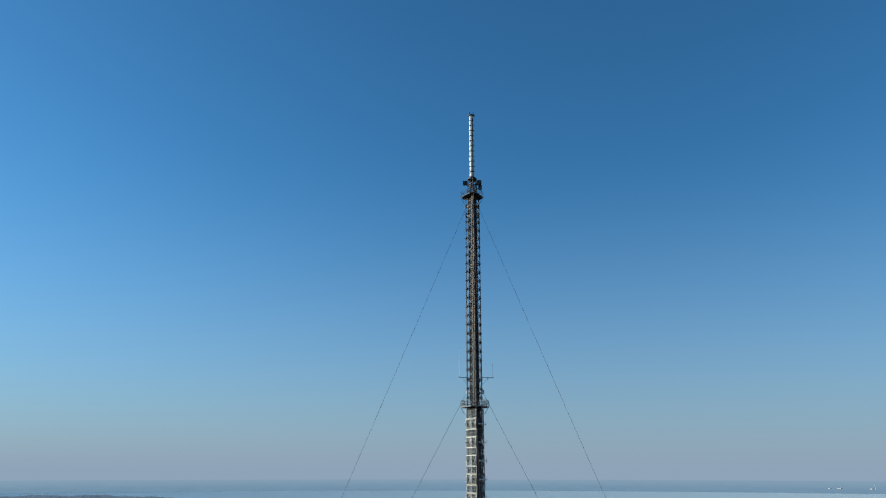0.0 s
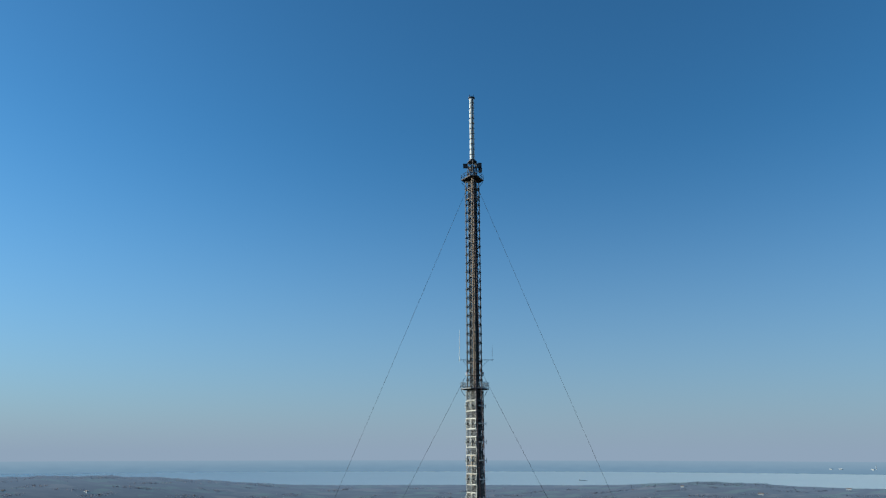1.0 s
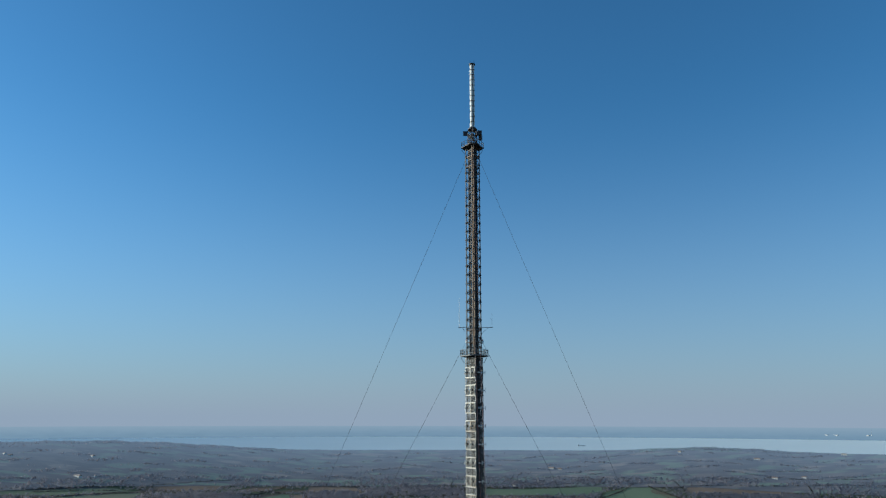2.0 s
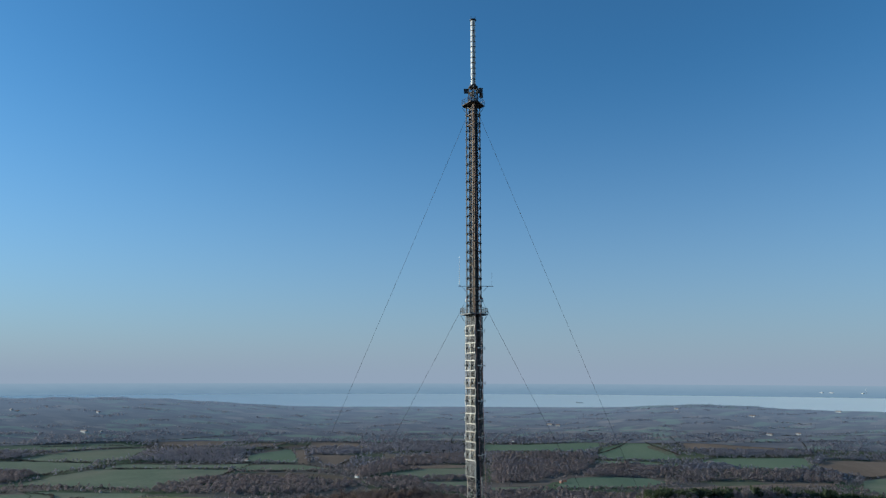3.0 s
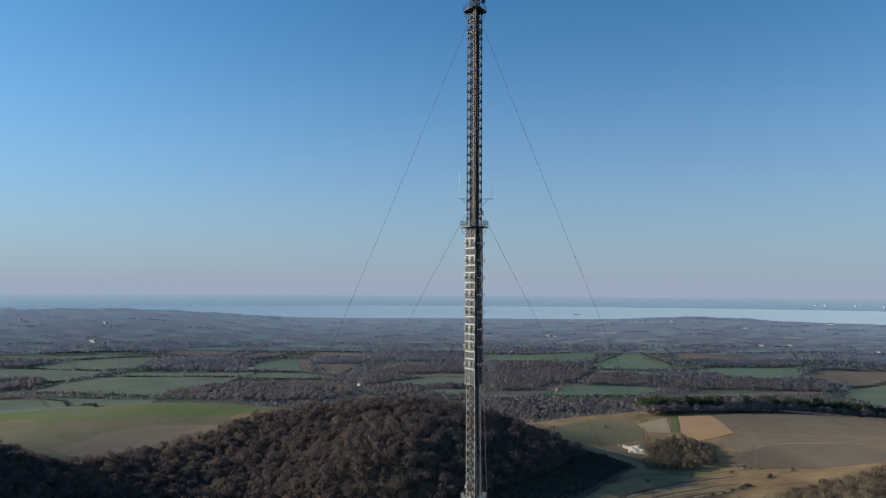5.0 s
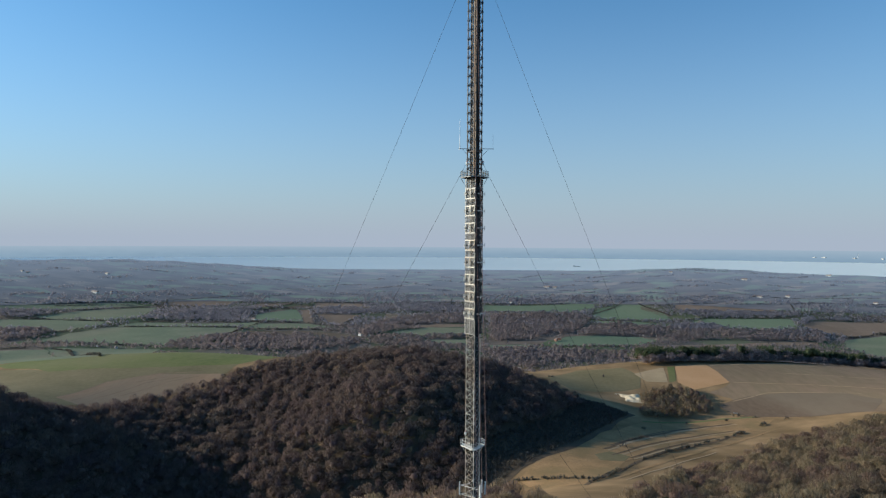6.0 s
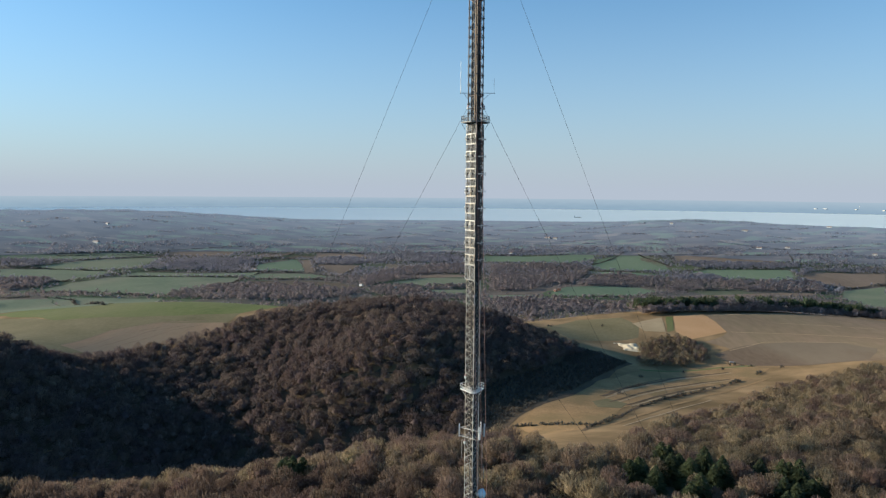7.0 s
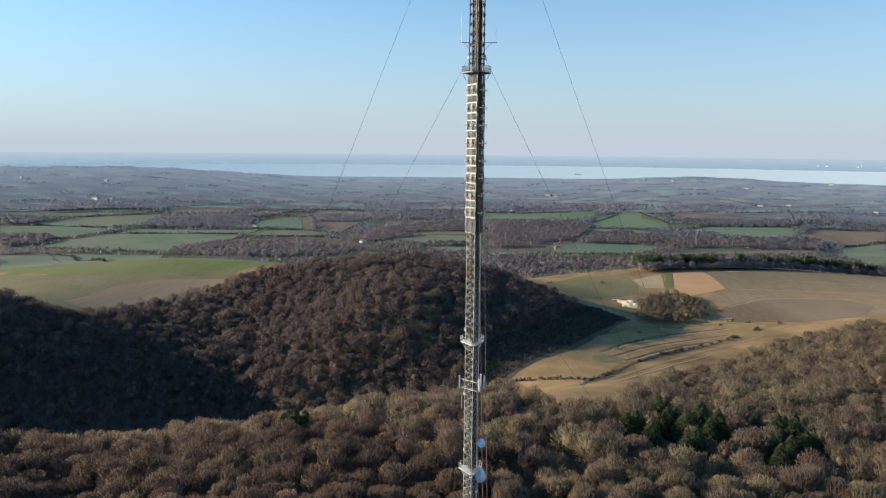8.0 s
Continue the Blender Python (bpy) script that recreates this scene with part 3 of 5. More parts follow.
# ---------------------------------------------------------------- water and far shore
def ring_sector(name, r0, r1, lift0, lift1, mat, label, category, steps=6, from_sheet=True):
    v, f = [], []
    turns = np.radians(np.arange(-60, 60.1, 1.0))
    for k in range(steps + 1):
        r = r0 + (r1 - r0) * k / steps
        for t in turns:
            v.append((r * math.sin(t) - 6.1, r * math.cos(t) - 140, float(sheet(np.array(r))) + lift0 + (lift1 - lift0) * k / steps))
    n = len(turns)
    for k in range(steps):
        for i in range(n - 1):
            f.append((k * n + i, k * n + i + 1, (k + 1) * n + i + 1, (k + 1) * n + i))
    me = bpy.data.meshes.new(name)
    me.from_pydata(v, [], f)
    me.materials.append(mat)
    me.shade_smooth()
    return tagged(new(name, me), label, category, kind="structure")


# near-white base colour stands in for the horizon sky mirrored in the sea
M["water"] = material("sea_painted_sky_pale", [(0.74, 0.79, 0.72), (0.78, 0.82, 0.75)], 0.004, 0.4, stretch=(0.3, 1, 1))
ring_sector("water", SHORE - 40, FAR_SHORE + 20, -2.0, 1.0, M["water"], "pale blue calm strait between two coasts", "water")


def distance_material():
    """The far coast, only its tone, with haze painted as emission that pales outwards."""
    mat = bpy.data.materials.new("far_coast_emitted_haze")
    mat.use_nodes = True
    N, L = mat.node_tree.nodes, mat.node_tree.links
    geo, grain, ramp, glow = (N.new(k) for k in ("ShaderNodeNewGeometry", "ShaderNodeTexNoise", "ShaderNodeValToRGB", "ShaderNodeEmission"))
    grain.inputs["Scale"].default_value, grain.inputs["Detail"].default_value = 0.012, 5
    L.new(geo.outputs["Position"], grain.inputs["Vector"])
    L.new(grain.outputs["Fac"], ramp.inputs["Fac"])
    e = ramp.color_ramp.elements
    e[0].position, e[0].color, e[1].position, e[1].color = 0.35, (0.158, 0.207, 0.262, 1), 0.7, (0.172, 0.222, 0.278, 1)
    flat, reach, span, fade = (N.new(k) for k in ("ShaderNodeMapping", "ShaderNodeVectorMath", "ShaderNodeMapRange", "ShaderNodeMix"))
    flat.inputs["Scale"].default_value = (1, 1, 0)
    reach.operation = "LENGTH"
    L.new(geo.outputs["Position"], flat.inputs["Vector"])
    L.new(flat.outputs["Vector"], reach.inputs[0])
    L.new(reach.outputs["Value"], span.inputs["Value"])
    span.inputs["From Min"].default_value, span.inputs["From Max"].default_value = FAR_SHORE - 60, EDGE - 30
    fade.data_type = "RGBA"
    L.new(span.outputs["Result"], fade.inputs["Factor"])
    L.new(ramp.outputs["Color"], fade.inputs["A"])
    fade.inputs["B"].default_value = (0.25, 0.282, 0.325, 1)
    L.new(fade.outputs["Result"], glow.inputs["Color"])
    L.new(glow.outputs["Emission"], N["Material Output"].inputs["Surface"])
    return mat


ring_sector("backdrop", FAR_SHORE, EDGE, 1.5, 1.5, distance_material(), "low blue-grey coast beyond the water with painted glowing haze", "far coast", 10)


def coast_material():
    """The near coast, with haze painted as blue emission that grows towards the shore."""
    mat = bpy.data.materials.new("coast_hills_with_emitted_haze")
    mat.use_nodes = True
    N, L = mat.node_tree.nodes, mat.node_tree.links
    geo, patch, ramp, glow, both, tall, cells, pick, copse, edge, mix = (N.new(k) for k in (
        "ShaderNodeNewGeometry", "ShaderNodeTexNoise", "ShaderNodeValToRGB", "ShaderNodeEmission", "ShaderNodeMixShader", "ShaderNodeMapping",
        "ShaderNodeTexVoronoi", "ShaderNodeSeparateColor", "ShaderNodeMapRange", "ShaderNodeVectorMath", "ShaderNodeMix"))
    tall.inputs["Scale"].default_value = (0.42, 0.8, 0)
    L.new(geo.outputs["Position"], tall.inputs["Vector"])
    patch.inputs["Scale"].default_value, patch.inputs["Detail"].default_value = 0.02, 6
    L.new(tall.outputs["Vector"], patch.inputs["Vector"])
    # field by field, with wandering borders
    edge.operation = "MULTIPLY_ADD"
    edge.inputs[1].default_value = (34, 34, 0)
    L.new(patch.outputs["Color"], edge.inputs[0])
    L.new(tall.outputs["Vector"], edge.inputs[2])
    cells.inputs["Scale"].default_value = 0.019
    L.new(edge.outputs["Vector"], cells.inputs["Vector"])
    L.new(cells.outputs["Color"], pick.inputs["Color"])
    L.new(pick.outputs["Green"], ramp.inputs["Fac"])
    ramp.color_ramp.interpolation = "CONSTANT"
    cols = [(0.0, (0.13, 0.10, 0.085)), (0.3, (0.155, 0.19, 0.11)), (0.5, (0.145, 0.11, 0.09)), (0.72, (0.24, 0.18, 0.13)), (0.86, (0.17, 0.21, 0.12))]
    while len(ramp.color_ramp.elements) < len(cols):
        ramp.color_ramp.elements.new(0.5)
    for e, (at, c) in zip(ramp.color_ramp.elements, cols):
        e.position, e.color = at, (*c, 1)
    # woods over the fields
    copse.inputs["From Min"].default_value, copse.inputs["From Max"].default_value = 0.44, 0.56
    L.new(patch.outputs["Fac"], copse.inputs["Value"])
    mix.data_type = "RGBA"
    L.new(copse.outputs["Result"], mix.inputs["Factor"])
    L.new(ramp.outputs["Color"], mix.inputs["A"])
    mix.inputs["B"].default_value = (0.075, 0.06, 0.056, 1)
    bsdf = N["Principled BSDF"]
    L.new(mix.outputs["Result"], bsdf.inputs["Base Color"])
    bsdf.inputs["Roughness"].default_value, bsdf.inputs["Specular IOR Level"].default_value = 0.95, 0.03
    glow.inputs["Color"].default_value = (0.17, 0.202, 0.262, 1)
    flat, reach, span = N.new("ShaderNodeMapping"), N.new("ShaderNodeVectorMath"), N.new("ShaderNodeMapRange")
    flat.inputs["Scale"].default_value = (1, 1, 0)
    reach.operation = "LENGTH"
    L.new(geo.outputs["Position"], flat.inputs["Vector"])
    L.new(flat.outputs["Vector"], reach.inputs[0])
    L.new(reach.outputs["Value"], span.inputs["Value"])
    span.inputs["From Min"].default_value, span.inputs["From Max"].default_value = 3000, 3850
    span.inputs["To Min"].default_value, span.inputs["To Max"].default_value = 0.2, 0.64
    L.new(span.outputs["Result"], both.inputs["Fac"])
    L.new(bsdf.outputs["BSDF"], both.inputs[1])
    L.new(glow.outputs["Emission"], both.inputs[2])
    L.new(both.outputs["Shader"], N["Material Output"].inputs["Surface"])
    return mat


def coast_hills():
    radii, turns = np.arange(3050, SHORE + 30, 20.0), np.radians(np.arange(-50, 50.1, 0.5))
    R, T = np.meshgrid(radii, turns, indexing="ij")
    X, Y = R * np.sin(T) - 6.1, R * np.cos(T) - 140
    V = np.stack([X, Y, land(X, Y) + 2.0], -1).reshape(-1, 3)
    n, m = R.shape
    i, j = np.meshgrid(np.arange(n - 1), np.arange(m - 1), indexing="ij")
    a, b, c, d = i * m + j, i * m + j + 1, (i + 1) * m + j + 1, (i + 1) * m + j
    tris = np.concatenate([np.stack([a, d, c], -1).reshape(-1, 3), np.stack([a, c, b], -1).reshape(-1, 3)])
    return tagged(new("backdrop", soup("backdrop", V, tris, coast_material())), "low wooded coast hills fading into painted blue haze", "coast", kind="structure")


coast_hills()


# ---------------------------------------------------------------- trees
def ball_arrays(level):
    """A unit sphere of triangles."""
    t = (1 + 5 ** 0.5) / 2
    V = [np.array(p) / math.hypot(1, t) for p in ((-1, t, 0), (1, t, 0), (-1, -t, 0), (1, -t, 0), (0, -1, t), (0, 1, t), (0, -1, -t), (0, 1, -t), (t, 0, -1), (t, 0, 1), (-t, 0, -1), (-t, 0, 1))]
    F = [(0, 11, 5), (0, 5, 1), (0, 1, 7), (0, 7, 10), (0, 10, 11), (1, 5, 9), (5, 11, 4), (11, 10, 2), (10, 7, 6), (7, 1, 8)]
    F += [(3, 9, 4), (3, 4, 2), (3, 2, 6), (3, 6, 8), (3, 8, 9), (4, 9, 5), (2, 4, 11), (6, 2, 10), (8, 6, 7), (9, 8, 1)]
    for _ in range(level):
        seen, G = {}, []
        for a, b, c in F:
            m = []
            for p, q in ((a, b), (b, c), (c, a)):
                key = (min(p, q), max(p, q))
                if key not in seen:
                    w = V[p] + V[q]
                    V.append(w / np.linalg.norm(w))
                    seen[key] = len(V) - 1
                m.append(seen[key])
            G += [(a, m[0], m[2]), (b, m[1], m[0]), (c, m[2], m[1]), tuple(m)]
        F = G
    return np.array(V), F


def crown_arrays(rng, height, radius, lobes, slivers, length, width, level=1, fill=0.9, cut=-0.4, even=0.2):
    """A bare winter crown: a soft uneven dome of fine twigs that fan out from the fork; vertices, triangles, normals."""
    V, F, N = [], [], []
    mid, fork = np.array((0, 0, height * 0.52)), np.array((0, 0, height * 0.2))
    cs, rs = [np.array((0, 0, 0.0))], [radius * 0.84]
    for i in range(lobes):
        a, up = 2 * math.pi * (i + rng.uniform(-0.35, 0.35)) / lobes * 1.6, rng.uniform(-0.1, 0.85)
        d = radius * rng.uniform(0.44, 0.6)
        h = height * 0.48 - radius * 0.4
        cs.append(np.array((d * math.cos(a) * math.sqrt(1 - up * up * 0.8), d * math.sin(a) * math.sqrt(1 - up * up * 0.8), h * up)))
        rs.append(radius * rng.uniform(0.3, 0.44))
    C, Rr = np.array(cs), np.array(rs)

    def surface(u):
        along = C @ u
        off = np.maximum(Rr ** 2 - ((C ** 2).sum(1) - along ** 2), 0)
        return max(0.25 * radius, float(np.max(np.where(off > 0, along + np.sqrt(off), 0))))

    if fill:
        B, T = ball_arrays(level)
        low = B[:, 2] < cut
        for u in B:
            V.append(mid + u * surface(u) * fill * rng.uniform(0.8, 1.1))
            N.append(u * (1 - even * 0.6) + np.array((0, 0, 0.6 * even)))
        F = [t for t in T if not all(low[k] for k in t)]
    for i in range(slivers):
        u = np.array([rng.gauss(0, 1), rng.gauss(0, 1), rng.gauss(0.45, 1)])
        u /= np.linalg.norm(u)
        if u[2] < cut:
            u[2] *= -1
        p = mid + u * surface(u) * (1 - 0.5 * rng.random() ** 2.2)
        d = p - fork
        d = d / np.linalg.norm(d) + np.array([rng.gauss(0, 0.28), rng.gauss(0, 0.28), rng.gauss(0.12, 0.2)])
        d /= np.linalg.norm(d)
        s = np.cross(d, [rng.gauss(0, 1), rng.gauss(0, 1), rng.gauss(0, 1)])
        s /= np.linalg.norm(s) + 1e-9
        ln, w = length * rng.uniform(0.6, 1.4), width * rng.uniform(0.6, 1.4)
        a, b = p - d * ln * 0.88, p + d * ln * 0.12
        # a spray is rounded across its width
        flat = np.cross(s, d) * 0.75 + u * 0.3
        n0 = len(V)
        V += [b, a + s * w / 2, a - s * w / 2] if i % 2 else [a, b + s * w / 2, b - s * w / 2]
        soft = u * 0.5 + np.array((0, 0, 0.8))
        N += [flat * (1 - even) + soft * even, (flat * 0.5 + s) * (1 - even) + soft * even, (flat * 0.5 - s) * (1 - even) + soft * even]
        F.append((n0, n0 + 1, n0 + 2))
    return np.array(V), np.array(F, int), np.array(N)


def fir_arrays(rng, height, radius, slivers, length, width):
    """A conifer: whorls of drooping sprays round a narrow heart."""
    V, F = [], []
    n = 7
    for k, (r, z) in enumerate(((0.3, 0.08), (0.42, 0.25), (0.26, 0.55), (0.02, 0.9))):
        for i in range(n):
            t = 2 * math.pi * i / n + k
            w = rng.uniform(0.8, 1.15)
            V.append(np.array((r * radius * w * math.cos(t), r * radius * w * math.sin(t), z * height)))
    for k in range(3):
        for i in range(n):
            a, b, c, d = k * n + i, k * n + (i + 1) % n, (k + 1) * n + (i + 1) % n, (k + 1) * n + i
            F += [(a, b, c), (a, c, d)]
    for i in range(slivers):
        h = rng.random() ** 1.3
        z, r = height * (0.06 + 0.92 * h), radius * (1 - h) ** 0.65 + 0.15
        t = rng.uniform(0, 2 * math.pi)
        u = np.array((math.cos(t), math.sin(t), 0))
        a = u * r * rng.uniform(0.4, 0.7) + np.array((0, 0, z))
        b = u * r * rng.uniform(0.85, 1.25) + np.array((0, 0, z - length * rng.uniform(-0.1, 0.4)))
        s = np.array((-u[1], u[0], rng.gauss(0, 0.5)))
        s /= np.linalg.norm(s)
        w = width * rng.uniform(0.6, 1.4)
        n0 = len(V)
        V += [b, a + s * w / 2, a - s * w / 2]
        F.append((n0, n0 + 1, n0 + 2))
    return np.array(V), np.array(F, int), None


def scatter(poly, spacing, rng, shift=0.45):
    """Points on a jittered grid inside a polygon."""
    xs, ys = [p[0] for p in poly], [p[1] for p in poly]
    gx, gy = np.meshgrid(np.arange(min(xs), max(xs), spacing), np.arange(min(ys), max(ys), spacing * 0.9))
    gx = gx + (np.arange(gx.shape[0]) % 2)[:, None] * spacing / 2
    x, y = gx.ravel() + rng.uniform(-shift, shift, gx.size) * spacing, gy.ravel() + rng.uniform(-shift, shift, gy.size) * spacing
    keep = inside(poly, x, y)
    return x[keep], y[keep]


def grove(name, x, y, templates, rng, mat, label, category="woodland", low=0.75, high=1.25, sink=0.3, patchy=True):
    """Many trees merged into one piece of woodland."""
    z = land(x, y) - sink
    VV, FF, TT, NN, base = [], [], [], [], 0
    which = rng.integers(0, len(templates), len(x))
    for k, (tv, tf, tn) in enumerate(templates):
        m = np.where(which == k)[0]
        if not len(m):
            continue
        a, s = rng.uniform(0, 2 * np.pi, len(m)), rng.uniform(low, high, len(m))
        sz = (0.35 + 0.65 * s) * rng.uniform(0.8, 1.2, len(m))
        ca, sa = np.cos(a) * s, np.sin(a) * s
        vx = tv[None, :, 0] * ca[:, None] - tv[None, :, 1] * sa[:, None] + x[m][:, None]
        vy = tv[None, :, 0] * sa[:, None] + tv[None, :, 1] * ca[:, None] + y[m][:, None]
        vz = tv[None, :, 2] * sz[:, None] + z[m][:, None]
        VV.append(np.stack([vx, vy, vz], -1).reshape(-1, 3))
        NN.append(np.stack([tn[None, :, 0] * np.cos(a)[:, None] - tn[None, :, 1] * np.sin(a)[:, None], tn[None, :, 0] * np.sin(a)[:, None] + tn[None, :, 1] * np.cos(a)[:, None],
                            np.repeat(tn[None, :, 2], len(m), 0)], -1).reshape(-1, 3))
        FF.append((tf[None] + (np.arange(len(m)) * len(tv))[:, None, None]).reshape(-1, 3) + base)
        base += len(m) * len(tv)
        drift = 0.5 + 0.5 * np.sin(x[m] * 0.021 + 2 * np.sin(y[m] * 0.017)) if patchy else 0.5
        t = np.clip(0.6 * rng.random(len(m)) + 0.4 * drift, 0, 0.999)
        TT.append(np.repeat(t, len(tv)) + rng.uniform(-0.03, 0.03, len(m) * len(tv)))
    me = soup(name, np.vstack(VV), np.vstack(FF), mat, np.concatenate(TT), np.vstack(NN))
    return tagged(new(name, me), label, category, kind="stuff")


rng, prng = np.random.default_rng(7), random.Random(11)
BARE_NEAR = [crown_arrays(prng, prng.uniform(13, 18), prng.uniform(6.5, 9.5), prng.randint(8, 13), 1900, 2.6, 0.18, 1, 0.4) for _ in range(8)]
BARE_MID = [crown_arrays(prng, prng.uniform(13, 18), prng.uniform(6.5, 9.5), prng.randint(7, 11), 540, 2.5, 0.28, 0, 0.45, even=0.32) for _ in range(8)]
BARE_FAR = [crown_arrays(prng, prng.uniform(12, 16), prng.uniform(7.0, 10.5), prng.randint(6, 9), 270, 2.3, 0.5, 0, 0.4, even=0.5) for _ in range(8)]
BARE_WOOD = [crown_arrays(prng, prng.uniform(11, 15), prng.uniform(5.5, 8.0), 5, 44, 3.2, 1.7, 0, 0, even=0.9) for _ in range(6)]
BARE_LOT = [crown_arrays(prng, prng.uniform(11, 15), prng.uniform(5.5, 8.0), 4, 24, 3.4, 2.1, 0, 0, even=0.9) for _ in range(6)]
BARE_TINY = [crown_arrays(prng, prng.uniform(7, 11), prng.uniform(5.5, 8.0), 4, 14, 3.6, 2.4, 0, 0, even=0.9) for _ in range(6)]
BUSH = [crown_arrays(prng, 3.2, 2.3, 3, 14, 1.9, 0.8, 0, 0) for _ in range(4)]
FIR = [fir_arrays(prng, prng.uniform(12, 16), prng.uniform(5.0, 6.8), 900, 2.0, 0.7) for _ in range(4)]
PINE = [crown_arrays(prng, prng.uniform(14, 18), prng.uniform(3.2, 4.8), 7, 130, 1.7, 0.8, 1, 0.6) for _ in range(5)]

NEAR_EDGE, VIEW_EDGE = 146.0, 104.0
WOOD_FRONT = [(-470, 60), (-400, 240), (-305, 305), (-255, 292), (-214, 318), (-155, 318), (-126, 350), (-73, 336), (-33, 340), (18, 331), (32, 308),
              (65, 257), (93, 264), (171, 402), (275, 521), (362, 600), (467, 612), (600, 620), (640, 420), (470, 60)]
WOOD_AROUND = [(-470, 104), (470, 104), (420, -60), (330, -330), (-330, -330), (-420, -60)]
WOOD_RIDGE = [(-640, 560), (-590, 660), (-514, 660), (-486, 662), (-434, 643), (-388, 718), (-345, 754), (-299, 826), (-256, 855), (-192, 870), (-126, 880),
              (-47, 890), (20, 880), (90, 840), (155, 795), (172, 765), (134, 695), (92, 642), (58, 612), (36, 585), (14, 535), (0, 470), (0, 400), (-10, 352), (-120, 358),
              (-214, 328), (-300, 318), (-405, 250), (-480, 140), (-700, 280)]
for poly in (WOOD_FRONT, WOOD_AROUND, WOOD_RIDGE):
    drape("woodland_floor", poly, M["litter"], "brown leaf litter under bare trees", 0.2, 14, "ground")


def bare_tree(template, k, mat, words):
    """A broadleaf tree in winter: forked trunk with limbs, and a crown of twigs."""
    V, F, N = template
    tree = tagged(new("bare_tree"), words, "tree", "bare trees on the hilltop")
    local = random.Random(k)
    top, wide = V[:, 2].max(), np.abs(V[:, :2]).max()
    fork = top * 0.3
    part("trunk", Shape().tube((0, 0, -0.5), (0.2, 0.1, fork), 0.32, 7, 0.24), M["bark"], tree)
    limbs = Shape()
    for i in range(9):
        t = 2 * math.pi * i / 9 + local.uniform(-0.3, 0.3)
        r = wide * local.uniform(0.35, 0.75)
        end = Vector((r * math.cos(t), r * math.sin(t), top * local.uniform(0.66, 0.9)))
        mid = Vector((0.2, 0.1, fork)).lerp(end, 0.5) + Vector((0, 0, local.uniform(-0.4, 0.8)))
        limbs.tube((0.2, 0.1, fork - 0.3), mid, 0.15, 5, 0.1)
        limbs.tube(mid, end, 0.1, 4, 0.03)
        for _ in range(2):
            tip = mid.lerp(end, 0.4) + Vector((local.uniform(-2, 2), local.uniform(-2, 2), local.uniform(1.5, 3.5)))
            limbs.tube(mid, tip, 0.07, 3, 0.02)
    part("branching", limbs, M["bark"], tree)
    crown = new("crown", soup("crown", V, F, mat, np.zeros(len(V)), N))
    crown.parent = tree
    return tree


def fir_tree(template):
    V, F, _ = template
    tree = tagged(new("fir_tree"), "dark green conical fir among bare trees", "tree", "firs on the hilltop")
    part("trunk", Shape().tube((0, 0, -0.5), (0, 0, V[:, 2].max() * 0.8), 0.25, 6, 0.08), M["bark"], tree)
    crown = new("crown", soup("crown", V, F, M["needle"], np.zeros(len(V))))
    crown.parent = tree
    return tree


def at_ground(x, y, turn=0.0, size=1.0, sink=0.2):
    return Matrix.Translation((x, y, ground_z(x, y) - sink)) @ Matrix.Rotation(turn, 4, "Z") @ Matrix.Diagonal((size, size, size, 1))


def place(things, x, y, turn, size):
    """The first copies are the built ones themselves."""
    source = things[prng.randrange(len(things))]
    if not source.get("used"):
        source["used"] = 1
        source.matrix_basis = at_ground(x, y, turn, size)
        return source
    ob = copy_thing(source, Matrix.Translation((x, y, ground_z(x, y) - 0.2)) @ Matrix.Rotation(turn, 4, "Z"))
    ob.scale = (size, size, size * prng.uniform(0.9, 1.1))
    return ob


FIRS_AT = [(91, 217), (100, 225), (117, 248), (101, 205), (117, 231), (124, 221), (115, 194), (135, 231), (134, 214), (164, 228), (171, 218),
           (161, 195), (156, 181), (178, 214), (180, 204), (-100, 265), (-93, 248), (-62, 269), (-97, 240), (165, 190)]
near_kinds = [bare_tree(t, k, M["birch_twig"] if k < 3 else M["twig"], "leafless reddish-brown birch in dense woodland" if k < 3 else "leafless grey-brown broadleaf tree in dense woodland")
              for k, t in enumerate(BARE_NEAR)]
x, y = scatter(WOOD_FRONT, 9.3, rng)
clear = np.ones(len(x), bool)
for fx, fy in FIRS_AT:
    clear &= np.hypot(x - fx, (y - fy + 6) * 0.65) > 9.0
x, y = x[clear], y[clear]
near = (y > 112) & (y < NEAR_EDGE) & (np.abs(x) < 190)
for px, py in list(zip(x[near], y[near]))[:300]:
    place(near_kinds[:3] if px + 40 * math.sin(py * 0.03) < -20 and prng.random() < 0.85 else near_kinds[3:], float(px), float(py), prng.uniform(0, 6.28), prng.uniform(0.65, 1.25))
shown = (y >= VIEW_EDGE) & ~near & (np.abs(x + 6) < 0.68 * (y + 140) + 25)
rest = ~shown & ~near
grove("bare_woodland", x[rest], y[rest], BARE_TINY, rng, M["twig"], "bare winter woodland on the hilltop")
birch = (x + 45 * np.sin(y * 0.03) + rng.normal(0, 22, len(x)) < -25) & (y < 240)
grove("bare_woodland", x[shown & birch], y[shown & birch], BARE_MID, rng, M["birch_twig"], "dense reddish-brown birch wood on the hilltop in winter", low=0.45, high=1.25)
grove("bare_woodland", x[shown & ~birch], y[shown & ~birch], BARE_MID, rng, M["twig"], "dense bare winter woodland with grey-brown twigs on the hilltop", low=0.45, high=1.25)
x, y = scatter(WOOD_AROUND, 17, rng)
clear = np.hypot(x, y) > 14
x, y = x[clear], y[clear]
below = np.hypot(x + 6, y + 140) < 190
grove("bare_woodland", x[below], y[below], BARE_FAR, rng, M["twig"], "bare winter woodland on the near slope of the hill")
